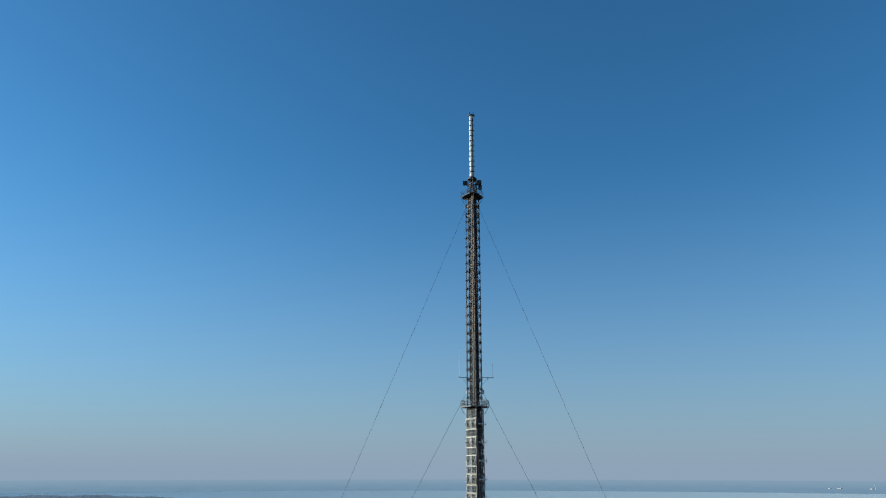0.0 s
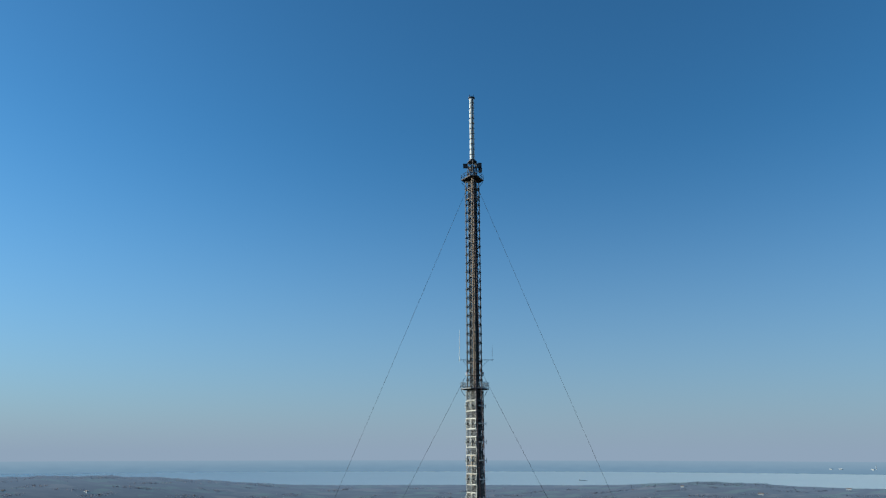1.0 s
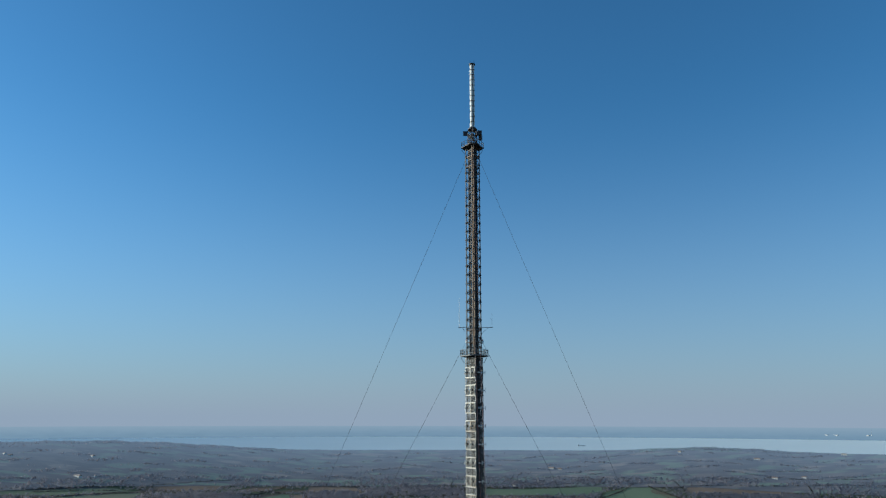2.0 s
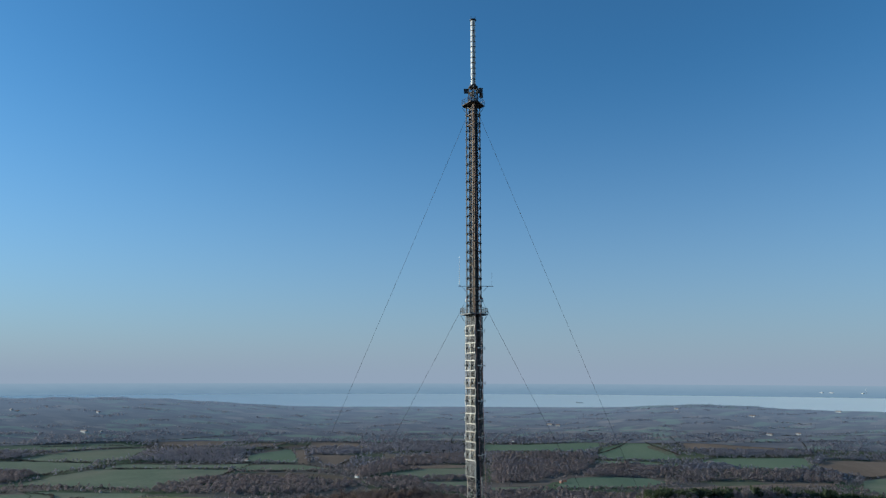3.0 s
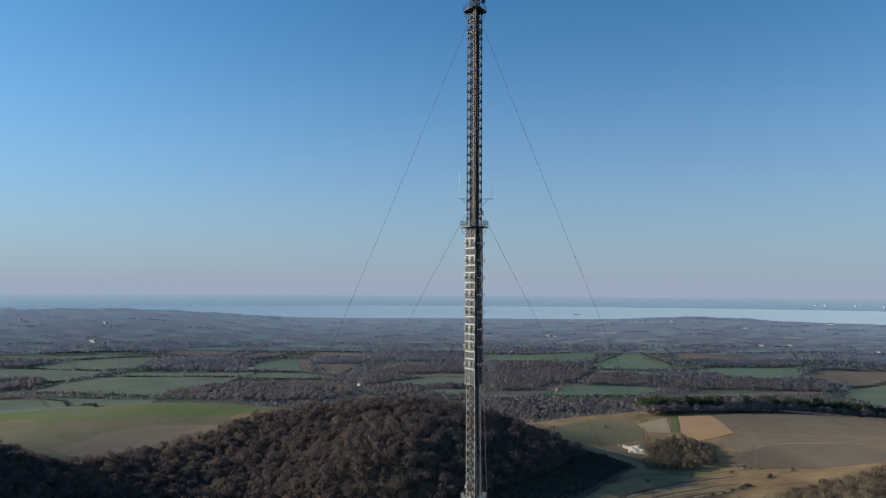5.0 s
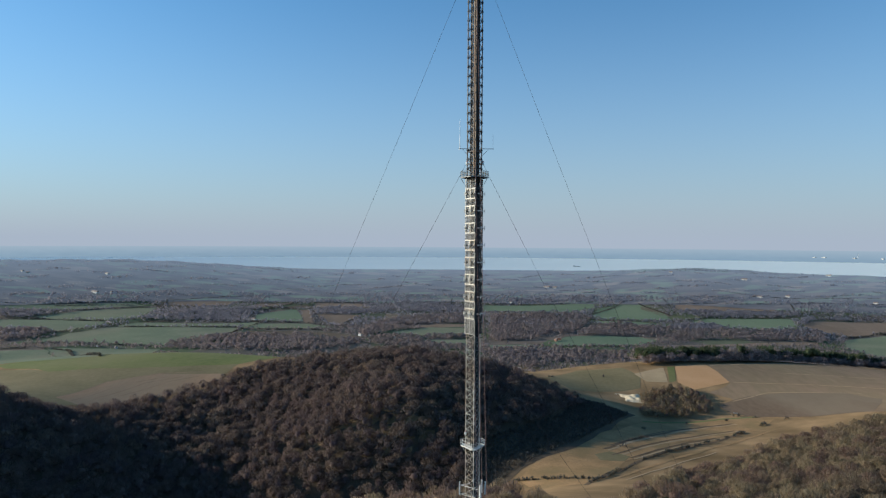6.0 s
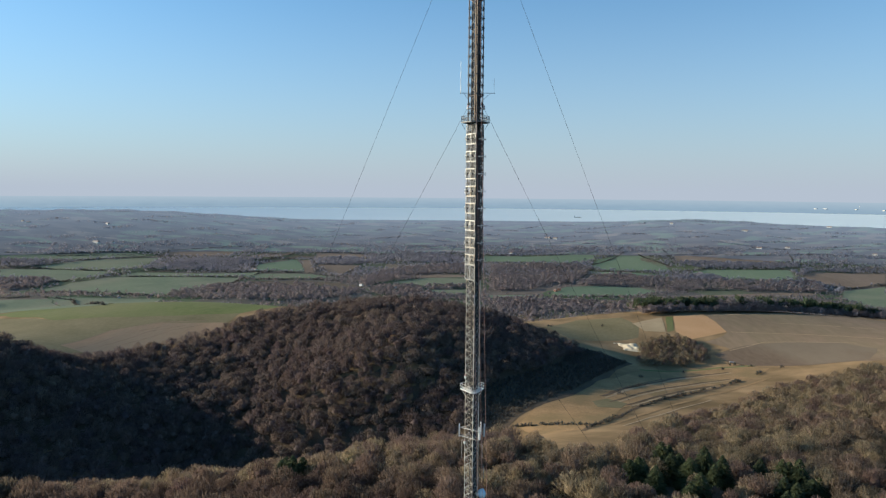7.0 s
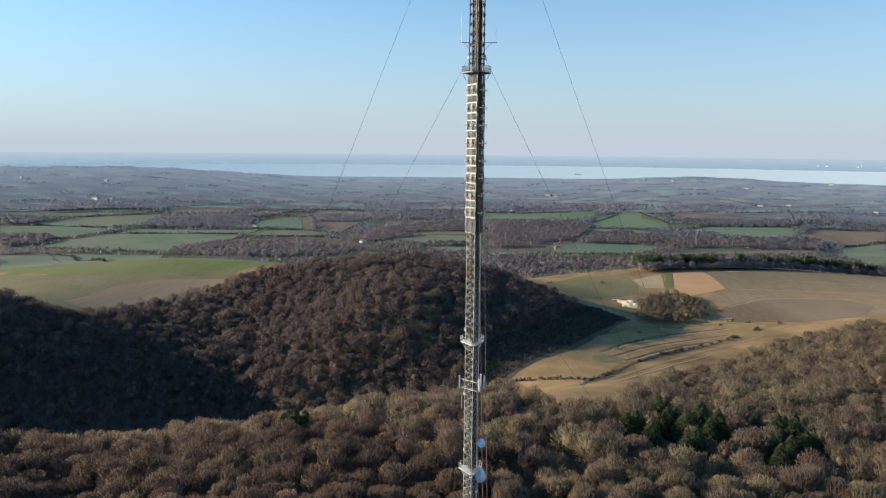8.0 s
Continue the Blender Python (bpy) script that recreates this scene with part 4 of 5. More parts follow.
grove("bare_woodland", x[~below], y[~below], BARE_TINY, rng, M["twig"], "bare winter woodland round the foot of the mast")
x, y = scatter(WOOD_RIDGE, 9.6, rng)
seen = np.abs(x + 6) < 0.68 * (y + 140) + 25
grove("bare_woodland", x[~seen], y[~seen], BARE_TINY, rng, M["twig"], "bare winter woodland on the flank of the valley")
grove("bare_woodland", x[seen], y[seen], BARE_FAR, rng, M["ridge_twig"], "dense bare winter woodland covering the valley side", low=0.5, high=1.25)
fir_kinds = [fir_tree(t) for t in FIR]
for px, py in FIRS_AT + [(a + 5.5, b + 3.5) for a, b in FIRS_AT[::2]]:
    place(fir_kinds, px, py, prng.uniform(0, 6.28), prng.uniform(0.95, 1.4))

x, y = scatter([(249, 768), (305, 784), (356, 808), (368, 850), (358, 890), (335, 905), (302, 900), (272, 862)], 7.5, rng)
grove("copse", x, y, BARE_FAR, rng, M["twig"], "small bare copse beside the chalk pit", "copse", 0.35, 0.72)
# steep bank below the wood: dark litter sheet and thicket added to deepen its shade
drape("woodland_floor", [(0, 400), (42, 490), (66, 526), (98, 556), (130, 586), (155, 622), (194, 690), (240, 774), (205, 812), (160, 815), (130, 720), (80, 650), (30, 610), (0, 540), (-20, 440)],
      M["litter"], "dark brown floor sheet painting shade on the bank below the wood", 0.3, 10, "ground")
x, y = scatter([(2, 420), (40, 500), (88, 558), (128, 598), (152, 632), (192, 695), (236, 774), (205, 808), (165, 800), (134, 695), (92, 642), (58, 612), (36, 585), (14, 535), (0, 470)], 3.3, rng)
grove("scrub", x, y, BUSH, rng, M["hedge"], "dark low thicket added to deepen shade on the bank", "scrub", 0.5, 1.15)
WOODS = []
WOODS += [[(-1341, 1927), (-1274, 1985), (-1171, 1956), (-1163, 1823), (-1210, 1721)],
          [(-1037, 2201), (-1068, 2365), (-966, 2540), (-831, 2524), (-818, 2630), (-727, 2668), (-727, 2438), (-692, 2263)],
          [(-731, 1636), (-743, 1696), (-730, 1828), (-624, 1903), (-555, 1958), (-422, 1933), (-378, 1832), (-230, 1808), (-237, 1735), (-342, 1639), (-419, 1596), (-565, 1610)],
          [(-532, 2615), (-453, 2738), (-349, 2648), (-290, 2560), (-327, 2473), (-499, 2485)],
          [(-332, 2603), (-185, 2942), (-11, 2855), (77, 2678), (-119, 2568), (-289, 2508)]]
WOODS += [[(-262, 1941), (-255, 2192), (-192, 2360), (-72, 2444), (73, 2532), (63, 2196), (-65, 2184), (-180, 1978), (-237, 1870)],
          [(159, 2466), (445, 2535), (528, 2414), (475, 2249), (363, 1936), (320, 1988), (232, 1825), (121, 1833)],
          [(391, 1996), (503, 2198), (610, 2247), (703, 2110), (860, 2046), (1159, 2078), (1100, 1898), (1034, 1804), (941, 1840), (663, 1875), (590, 1966), (393, 1917)],
          [(84, 1589), (142, 1693), (218, 1705), (289, 1679), (385, 1641), (456, 1636), (440, 1518), (274, 1499), (180, 1382), (75, 1400)],
          [(739, 2166), (895, 2287), (897, 2096), (715, 2037)]]
WOODS += [[(1176, 2222), (1279, 2392), (1444, 2396), (1403, 2322), (1182, 2196)],
          [(-67, 1920), (56, 1944), (55, 1882), (-73, 1858)],
          [(-220, 1859), (-92, 1923), (-70, 1766), (50, 1704), (47, 1620), (-143, 1702), (-224, 1752)],
          [(-1595, 2329), (-1506, 2382), (-1400, 2339), (-1448, 2216), (-1522, 2212)],
          [(270, 3033), (517, 2979), (680, 3038), (625, 2890), (261, 2915)],
          [(865, 2568), (1353, 2576), (1289, 2445), (919, 2411)]]


def open_ground(x, y):
    """Which points lie in no field."""
    free = np.ones(len(x), bool)
    for outline in FIELDS:
        free &= ~inside(outline, x, y)
    return free


for outline in WOODS:
    x, y = scatter(outline, 10.5, rng)
    free = open_ground(x, y) & (np.sin(x * 0.045 + 1.5 * np.sin(y * 0.03)) + 0.7 * np.sin(y * 0.06 + x * 0.02) + rng.normal(0, 0.5, len(x)) > -1.0)
    close = min(p[1] for p in outline) < 2000
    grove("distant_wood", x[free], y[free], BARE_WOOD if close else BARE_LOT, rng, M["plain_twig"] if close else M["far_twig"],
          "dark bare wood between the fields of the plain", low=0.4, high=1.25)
# loose woods, shaws and scrub cover the rest of the plain
x, y = scatter([(-1200, 1080), (-2250, 2700), (-1900, 3300), (0, 3260), (1900, 3300), (2250, 2700), (1200, 1080)], 16, rng, 0.8)
far = np.hypot(x + 6, y + 140)
az = np.degrees(np.arctan2(x + 6, y + 140))
clumps = np.sin(x * 0.013 + 1.6 * np.sin(y * 0.008)) + 0.8 * np.sin(y * 0.031 + 1.4 * np.sin(x * 0.011 + 2)) + rng.normal(0, 0.45, len(x))
keep = (far > 1300) & (land(x, y) < PLAIN + 14 + 60 * (far > 2600)) & (far < 3250) & (np.abs(az) < 37) & (clumps > -0.55) & open_ground(x, y)
close = far < 2300
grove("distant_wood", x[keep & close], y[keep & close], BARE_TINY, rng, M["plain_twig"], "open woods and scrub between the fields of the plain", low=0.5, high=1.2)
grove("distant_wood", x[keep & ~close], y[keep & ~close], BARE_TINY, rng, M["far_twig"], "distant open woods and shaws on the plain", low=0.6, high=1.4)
# strips of wood on the slopes of the coast hills
r, t = rng.uniform(3200, 3840, 30000), rng.uniform(-36, 36, 30000)
strips = np.sin(r * 0.06 + 3.0 * np.sin(t * 0.35) + 1.2 * np.sin(t * 1.3 + r * 0.01)) + 0.9 * np.sin(t * 1.1 + 2.5 * np.sin(r * 0.021)) + rng.normal(0, 0.3, len(r))
keep = strips > 1.0 + 0.5 * (r - 3200) / 640
reach, turns = r[keep], np.radians(t[keep])
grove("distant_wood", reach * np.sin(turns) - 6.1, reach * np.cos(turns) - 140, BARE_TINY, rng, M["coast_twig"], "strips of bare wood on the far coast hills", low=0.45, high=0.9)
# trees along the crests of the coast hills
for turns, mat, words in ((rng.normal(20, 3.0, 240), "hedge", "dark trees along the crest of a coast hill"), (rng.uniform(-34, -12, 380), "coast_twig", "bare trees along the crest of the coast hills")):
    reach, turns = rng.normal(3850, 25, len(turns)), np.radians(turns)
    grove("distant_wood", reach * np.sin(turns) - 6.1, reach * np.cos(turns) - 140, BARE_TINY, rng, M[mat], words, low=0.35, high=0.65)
BELT = [(325, 1050), (450, 1062), (620, 1090), (760, 1080), (960, 980), (990, 1080), (780, 1190), (600, 1210), (440, 1190), (330, 1150)]
x, y = scatter(BELT, 9.5, rng)
green = rng.random(len(x)) < 0.4 + 0.45 * ((x < 470) | ((x > 600) & (x < 720)))
grove("distant_wood", x[~green], y[~green], BARE_FAR, rng, M["plain_twig"], "shelter belt of bare trees behind the fields", low=1.2, high=2.1)
grove("pine_wood", x[green], y[green], PINE, rng, M["pine_needle"], "dark green pines in a shelter belt behind the fields", "wood", 1.6, 2.5)
x, y = scatter([(325, 1028), (450, 1046), (620, 1076), (760, 1066), (950, 962), (960, 985), (760, 1086), (620, 1096), (450, 1066), (325, 1052)], 8.0, rng)
grove("distant_wood", x, y, BARE_FAR, rng, M["plain_twig"], "bare trees along the front of a shelter belt", low=0.6, high=1.2)

def hedge(points, high=3.2):
    """A hedgerow along a line: a run of small bushy clumps."""
    xs, ys = [], []
    for (x0, y0), (x1, y1) in zip(points, points[1:]):
        n = max(2, int(math.hypot(x1 - x0, y1 - y0) / (high * 0.6)))
        t = (np.arange(n) + rng.uniform(0, 1, n)) / n
        xs.append(x0 + (x1 - x0) * t + rng.normal(0, 0.9, n) + 6 * np.sin(t * 5) * (1 - t) * t)
        ys.append(y0 + (y1 - y0) * t + rng.normal(0, 1.2, n))
    x, y = np.concatenate(xs), np.concatenate(ys)
    keep = np.sin(x * 0.031 + 1.7 * np.sin(y * 0.023)) + rng.normal(0, 0.5, len(x)) > (-0.75 if len(points) > 2 or len(x) > 20 else -9)
    x, y = x[keep], y[keep]
    ob = grove("hedgerow", x, y, BUSH, rng, M["hedge"], "dark bare hedgerow along a field edge", "hedge", 0.45 * high / 3, 1.5 * high / 3)
    ob["group"] = "hedges on the plain"
    return ob


for line in (
        [(-1166, 1699), (-1042, 1720), (-897, 1704), (-750, 1676)],
        [(-1127, 1589), (-1029, 1617), (-939, 1584), (-565, 987)],
        [(-1166, 1946), (-1102, 2061), (-1031, 2165)],
        [(-1076, 2062), (-887, 2061), (-658, 2077)],
        [(-1031, 2165), (-858, 2234), (-623, 2221)],
        [(-685, 1814), (-654, 1919), (-641, 2080), (-623, 2221)],
        [(-1408, 2215), (-1133, 2162)],
        [(-1495, 2170), (-1357, 2226)],
        [(-1343, 2425), (-1113, 2580), (-888, 2636)],
        [(-1113, 2526), (-1143, 2712), (-854, 2928)],
        [(-731, 2437), (-704, 2579), (-651, 2846)],
        [(-648, 2208), (-472, 2185), (-358, 2122)],
        [(-647, 2038), (-444, 2047), (-266, 1969), (-174, 1900)],
        [(-722, 2648), (-598, 2653)]):
    hedge(line, 5.0)
for line in (
        [(-536, 2635), (-447, 2206)],
        [(-1478, 2481), (-1221, 2575)],
        [(-1684, 2470), (-1464, 2535), (-1326, 2610)],
        [(147, 2867), (622, 2876)],
        [(539, 2518), (774, 2903), (887, 2869)],
        [(532, 2337), (784, 2311)],
        [(784, 2311), (940, 2411), (1235, 2385)],
        [(297, 1731), (513, 1741)],
        [(804, 2829), (823, 2466)],
        [(1390, 2709), (1289, 2445)],
        [(932, 2782), (1395, 2720)],
        [(1300, 2877), (1784, 2759)],
        [(1358, 2738), (1738, 2651)],
        [(1159, 2170), (1160, 2012), (1227, 1948)],
        [(145, 2593), (361, 2554)],
        [(-323, 2441), (-349, 2188)],
        [(1170, 1935), (1345, 2008)]):
    hedge(line, 5.0)
for line, high in (([(118, 452), (124, 463), (154, 501), (176, 533)], 3.0), ([(188, 550), (230, 594)], 1.6), ([(225, 590), (263, 619), (299, 650), (352, 698)], 3.2), ([(196, 628), (222, 652)], 1.8),
                   ([(40, 505), (84, 490), (122, 470)], 2.8), ([(382, 726), (396, 736)], 3.2)):
    hedge(line, high)
for px, py in ((159, 953), (243, 970), (378, 783), (357, 766), (-261, 868), (425, 745), (300, 750), (230, 690), (180, 600), (395, 770)):
    hedge([(px - 3, py), (px + 3, py + 2)], 3.2)

# thin hedges between the far strips of the plain
xs, ys = [], []
for k in range(110):
    r, t = 2350 + 750 * prng.random(), radians(prng.uniform(-37, 37))
    cx, cy = r * math.sin(t) - 6, r * math.cos(t) - 140
    a = prng.gauss(0.05, 0.16) - t * 0.8 if k % 5 else prng.gauss(1.25, 0.3)
    ln = prng.uniform(60, 240)
    u = np.arange(-ln, ln, 5.0)
    u = u + rng.normal(0, 1.5, len(u))
    w = rng.normal(0, 1.2, len(u)) + prng.uniform(-14, 14) * (u / ln) ** 2
    xs.append(cx + u * math.cos(a) - w * math.sin(a))
    ys.append(cy + u * math.sin(a) + w * math.cos(a))
x, y = np.concatenate(xs), np.concatenate(ys)
clear = (np.sin(x * 0.043 + y * 0.037) + rng.normal(0, 0.5, len(x)) > -0.9) & open_ground(x, y)
grove("hedgerow", x[clear], y[clear], BUSH, rng, M["hedge"], "bare hedges between narrow far fields", "hedge", 0.9, 2.2)

# ---------------------------------------------------------------- the mast
TURN = 3.0     # the mast's triangle, turned about the vertical


def corner(k, face, turn=TURN):
    """Corner k of a triangle with that face width; corner 0 points at the near stay."""
    a = radians(-90 + 120 * k + turn)
    r = face / math.sqrt(3)
    return Vector((r * math.cos(a), r * math.sin(a), 0))


def side(k, face, z=0.0):
    """A frame on face k: x along the face, y outwards, z up."""
    a, b = corner(k, face), corner((k + 1) % 3, face)
    mid = (a + b) / 2
    x = (a - b).normalized()
    y = mid.normalized()
    m = Matrix((x, y, Vector((0, 0, 1)))).transposed().to_4x4()
    return Matrix.Translation(mid + Vector((0, 0, z))) @ m


mast = tagged(new("lattice_mast"), "tall triangular steel lattice mast rising from a wooded hill", "radio mast")


def lattice(z0, z1, face, bay, leg_r, brace_r, mats, flange=False):
    n = round((z1 - z0) / bay)
    bay = (z1 - z0) / n
    for k in range(3):
        c = corner(k, face)
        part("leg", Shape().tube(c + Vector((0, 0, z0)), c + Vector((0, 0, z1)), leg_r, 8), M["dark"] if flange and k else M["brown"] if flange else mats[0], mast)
    p, q = Vector((-face / 2, 0, 0)), Vector((face / 2, 0, 0))
    up = Vector((0, 0, bay))
    lift = Vector((0, brace_r * 1.2, 0))
    brace = Shape().tube(p, q + up, brace_r, 4).tube(q + lift, p + up + lift, brace_r, 4).mesh("cross_brace", mats[1])
    # paler steel for face 2 paints the sunlight on that side
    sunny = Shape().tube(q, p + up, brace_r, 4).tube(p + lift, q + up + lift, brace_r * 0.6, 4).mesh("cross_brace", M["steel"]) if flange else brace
    rail = Shape().tube(p, q, brace_r * 0.9, 4).mesh("horizontal_brace", M["dark"] if flange else mats[1])
    disc = Shape().lathe([(leg_r * 1.5, -0.12), (leg_r * 1.7, 0.0), (leg_r * 1.5, 0.12)], 8).mesh("flange", M["dark"])
    for i in range(n):
        for k in range(3):
            m = side(k, face, z0 + i * bay)
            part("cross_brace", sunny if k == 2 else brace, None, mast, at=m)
            part("horizontal_brace", rail, None, mast, at=m)
            if flange:
                part("flange", disc, None, mast, at=Matrix.Translation(corner(k, face) + Vector((0, 0, z0 + i * bay))))


S, R = M["steel"], M["rust"]
lattice(0.4, 133.7, 2.75, 1.6, 0.10, 0.047, (S, S))
lattice(133.7, 164.8, 2.75, 2.4, 0.11, 0.05, (R, R))
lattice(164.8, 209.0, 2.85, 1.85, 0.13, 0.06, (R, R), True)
lattice(209.0, 213.1, 1.9, 1.35, 0.10, 0.06, (M["dark"], R))
part("plinth", Shape().prism([tuple(corner(k, 7)[:2]) for k in range(3)], -1.5, 0.5), M["concrete"], mast, "concrete foot of the mast")

# ladder and feeder cables inside the mast
ladder = Shape()
for x in (-0.22, 0.22):
    ladder.tube((x, 0.55, 0.5), (x, 0.55, 212.5), 0.03, 4)
part("ladder", ladder, M["dark"], mast)
rungs = Shape()
for i in range(420):
    rungs.tube((-0.22, 0.55, 1.0 + i * 0.5), (0.22, 0.55, 1.0 + i * 0.5), 0.018, 3)
tagged(part("rung_run", rungs, M["dark"], mast), kind="stuff")
for x, y, r, z1 in ((0.45, 0.25, 0.09, 211), (0.62, 0.12, 0.07, 211), (0.3, 0.3, 0.07, 190), (-0.5, 0.3, 0.07, 165), (0.75, -0.05, 0.06, 205), (-0.35, 0.38, 0.06, 211)):
    part("feeder_cable", Shape().tube((x, y, 0.5), (x, y, z1), r, 6), M["dark"], mast)
for k, (u, z0, z1) in enumerate(((-1.12, 165.0, 209.0), (1.12, 166.0, 209.0))):
    m = side(2, 3.0)
    a, b = m @ Vector((u, 0.14, z0)), m @ Vector((u, 0.14, z1))
    part("feeder_cable", Shape().tube(a, b, 0.09, 6), M["brown"] if k == 0 else M["dark"], mast, "brown feeder pipe" if k == 0 else "")
# a dense run of cables on trays behind the shaded face
for i in range(11):
    m = side(0, 2.75)
    u = -1.15 + i * 0.21
    part("feeder_cable", Shape().tube(m @ Vector((u, -0.22 - 0.05 * (i % 2), 0.5)), m @ Vector((u, -0.22 - 0.05 * (i % 2), 208.6 if i > 2 else 163)), 0.085, 6), M["dark"], mast)
for i in range(7):
    m = side(2, 2.85)
    u = -0.95 + i * 0.3 + 0.06 * (i % 3)
    part("feeder_cable", Shape().tube(m @ Vector((u, -0.35 - 0.12 * (i % 2), 133.0)), m @ Vector((u, -0.35 - 0.12 * (i % 2), 208.6)), 0.11, 6), M["dark"], mast)
# flat plate added behind face 0 to block sun and darken it
part("darkening_plate", Shape().box((0.0, -0.38, 104.5), (2.3, 0.08, 207.5)), M["dark"], mast, "flat dark plate added inside the shaded face to darken it", side(0, 2.75))
for i in range(34):
    m = side(0, 2.75, 3 + i * 6.1)
    part("cable_tray", Shape().box((0, -0.3, 0), (2.3, 0.06, 0.14)), M["dark"], mast, at=m)
# the dark collar at the foot of the upper part
for z in (170.0, 167.6):
    for k in range(3):
        part("collar", Shape().box((0, 0, 0), (3.1, 0.12, 0.22)), R, mast, at=side(k, 3.02, z))
for k in range(3):
    for z in (206.8, 204.6):
        part("collar", Shape().box((0, 0, 0), (3.1, 0.12, 0.2)), R, mast, at=side(k, 3.02, z))


def platform(z, face, cut, mats, rail_high=1.1, bars=0, deck=0.14, hole=0.0):
    """A walkway round the mast with posts and two rails; the corners of its triangle are cut off."""
    pts = []
    for k in range(3):
        for other in ((k - 1) % 3, (k + 1) % 3):
            pts.append(corner(k, face).lerp(corner(other, face), cut))
    floor = part("platform", Shape().prism([(p.x, p.y) for p in pts], z - deck, z), mats[0], mast)
    n = len(pts)
    for h in (rail_high, rail_high * 0.52):
        for i in range(n):
            a, b = pts[i], pts[(i + 1) % n]
            up = Vector((0, 0, z + h))
            part("guard_rail", Shape().tube(a + up, b + up, 0.04, 5), mats[1], floor)
    for i in range(n):
        a, b = pts[i], pts[(i + 1) % n]
        part("toe_board", Shape().box(((a.x + b.x) / 2, (a.y + b.y) / 2, z - 0.02), ((b - a).length, 0.05, 0.2),
                                      math.degrees(math.atan2(b.y - a.y, b.x - a.x))), mats[1], floor)
        count = max(1, round((b - a).length / 1.3))
        for j in range(count):
            p = a.lerp(b, j / count)
            part("post", Shape().tube(p + Vector((0, 0, z - deck)), p + Vector((0, 0, z + rail_high)), 0.045, 5), mats[1], floor)
        if bars:
            s = Shape()
            m = int((b - a).length / bars)
            for j in range(1, m):
                p = a.lerp(b, j / m)
                s.tube(p + Vector((0, 0, z)), p + Vector((0, 0, z + rail_high)), 0.018, 4)
            part("infill_bars", s, mats[1], floor)["kind"] = "stuff"
    for k in range(3):
        a = corner(k, face * 0.52) + Vector((0, 0, z - 1.3))
        b = corner(k, face * (1 - cut) * 0.95) + Vector((0, 0, z - deck))
        part("bracket", Shape().tube(a, b, 0.05, 5), mats[0], floor)
    return floor


platform(209.1, 6.3, 0.24, (M["dark"], M["rust"]), 1.15)
platform(164.9, 7.6, 0.27, (M["dark"], M["galvanised"]), 1.2, 0.28)
platform(111.2, 5.7, 0.16, (M["cream"], M["cream"]), 1.1)
platform(83.7, 5.8, 0.16, (M["cream"], M["cream"]), 1.1)

# top antenna
antenna = tagged(new("cylinder_antenna"), "slim white ringed cylinder antenna on the mast top", "antenna")
antenna.location = (0, 0, 213.0)
part("base_flange", Shape().lathe([(1.0, -0.05), (1.0, 0.15), (0.72, 0.3), (0.72, 0.5)], 16), M["dark"], antenna)
drum = Shape().lathe([(0.49, 0), (0.53, 0.03), (0.53, 1.05), (0.49, 1.08)], 20).mesh("drum", M["white"])
ring = Shape().lathe([(0.46, 0), (0.46, 0.14)], 16).mesh("joint", M["dark"])
lug = Shape().box((0, 0, 0), (0.12, 0.2, 0.1)).mesh("lug", M["dark"])
for i in range(12):
    z = 0.45 + i * 1.23
    part("drum", drum, None, antenna, at=Matrix.Translation((0, 0, z + 0.12)) @ Matrix.Rotation(i * 0.3, 4, "Z"))
    part("joint", ring, None, antenna, at=Matrix.Translation((0, 0, z)))
    for k in range(3):
        a = radians(-30 + 120 * k)
        part("lug", lug, None, antenna, at=Matrix.Translation((0.55 * math.cos(a), 0.55 * math.sin(a), z + 0.06)) @ Matrix.Rotation(a, 4, "Z"))
part("seam", Shape().box((0.17, -0.54, 7.8), (0.16, 0.06, 14.6)), M["dark"], antenna, "dark climbing rail")
part("cap", Shape().lathe([(0.48, 15.2), (0.72, 15.3), (0.72, 15.5), (0.4, 15.65)], 16), M["dark"], antenna)
for k in range(4):
    a = radians(45 + 90 * k)
    part("cap_post", Shape().tube((0.62 * math.cos(a), 0.62 * math.sin(a), 15.4), (0.62 * math.cos(a), 0.62 * math.sin(a), 16.05), 0.05, 5), M["dark"], antenna)

# equipment round the head of the mast
for k, (x, y, w, h, z) in enumerate(((-1.55, -0.3, 0.9, 0.75, 212.0), (1.5, -0.5, 0.8, 0.8, 212.1), (0.95, -1.0, 0.75, 0.6, 211.7), (-0.2, 1.4, 0.9, 0.8, 212.0), (1.7, 0.5, 0.6, 1.0, 211.4))):
    box = tagged(new("equipment_box"), "dark weathered equipment box on the mast head", "equipment box", "boxes on the mast head")
    box.location = (x, y, z)
    part("case", Shape().box((0, 0, 0), (w, 0.6, h), 15 * k), M["dark"], box)
    part("lid", Shape().box((0, 0, h / 2 + 0.04), (w + 0.08, 0.68, 0.08), 15 * k), M["dark"], box)
    part("arm", Shape().tube((0, 0, -h / 2 + 0.1), (-x * 0.65, -y * 0.65, -h / 2 + 0.1), 0.06, 5), R, box)


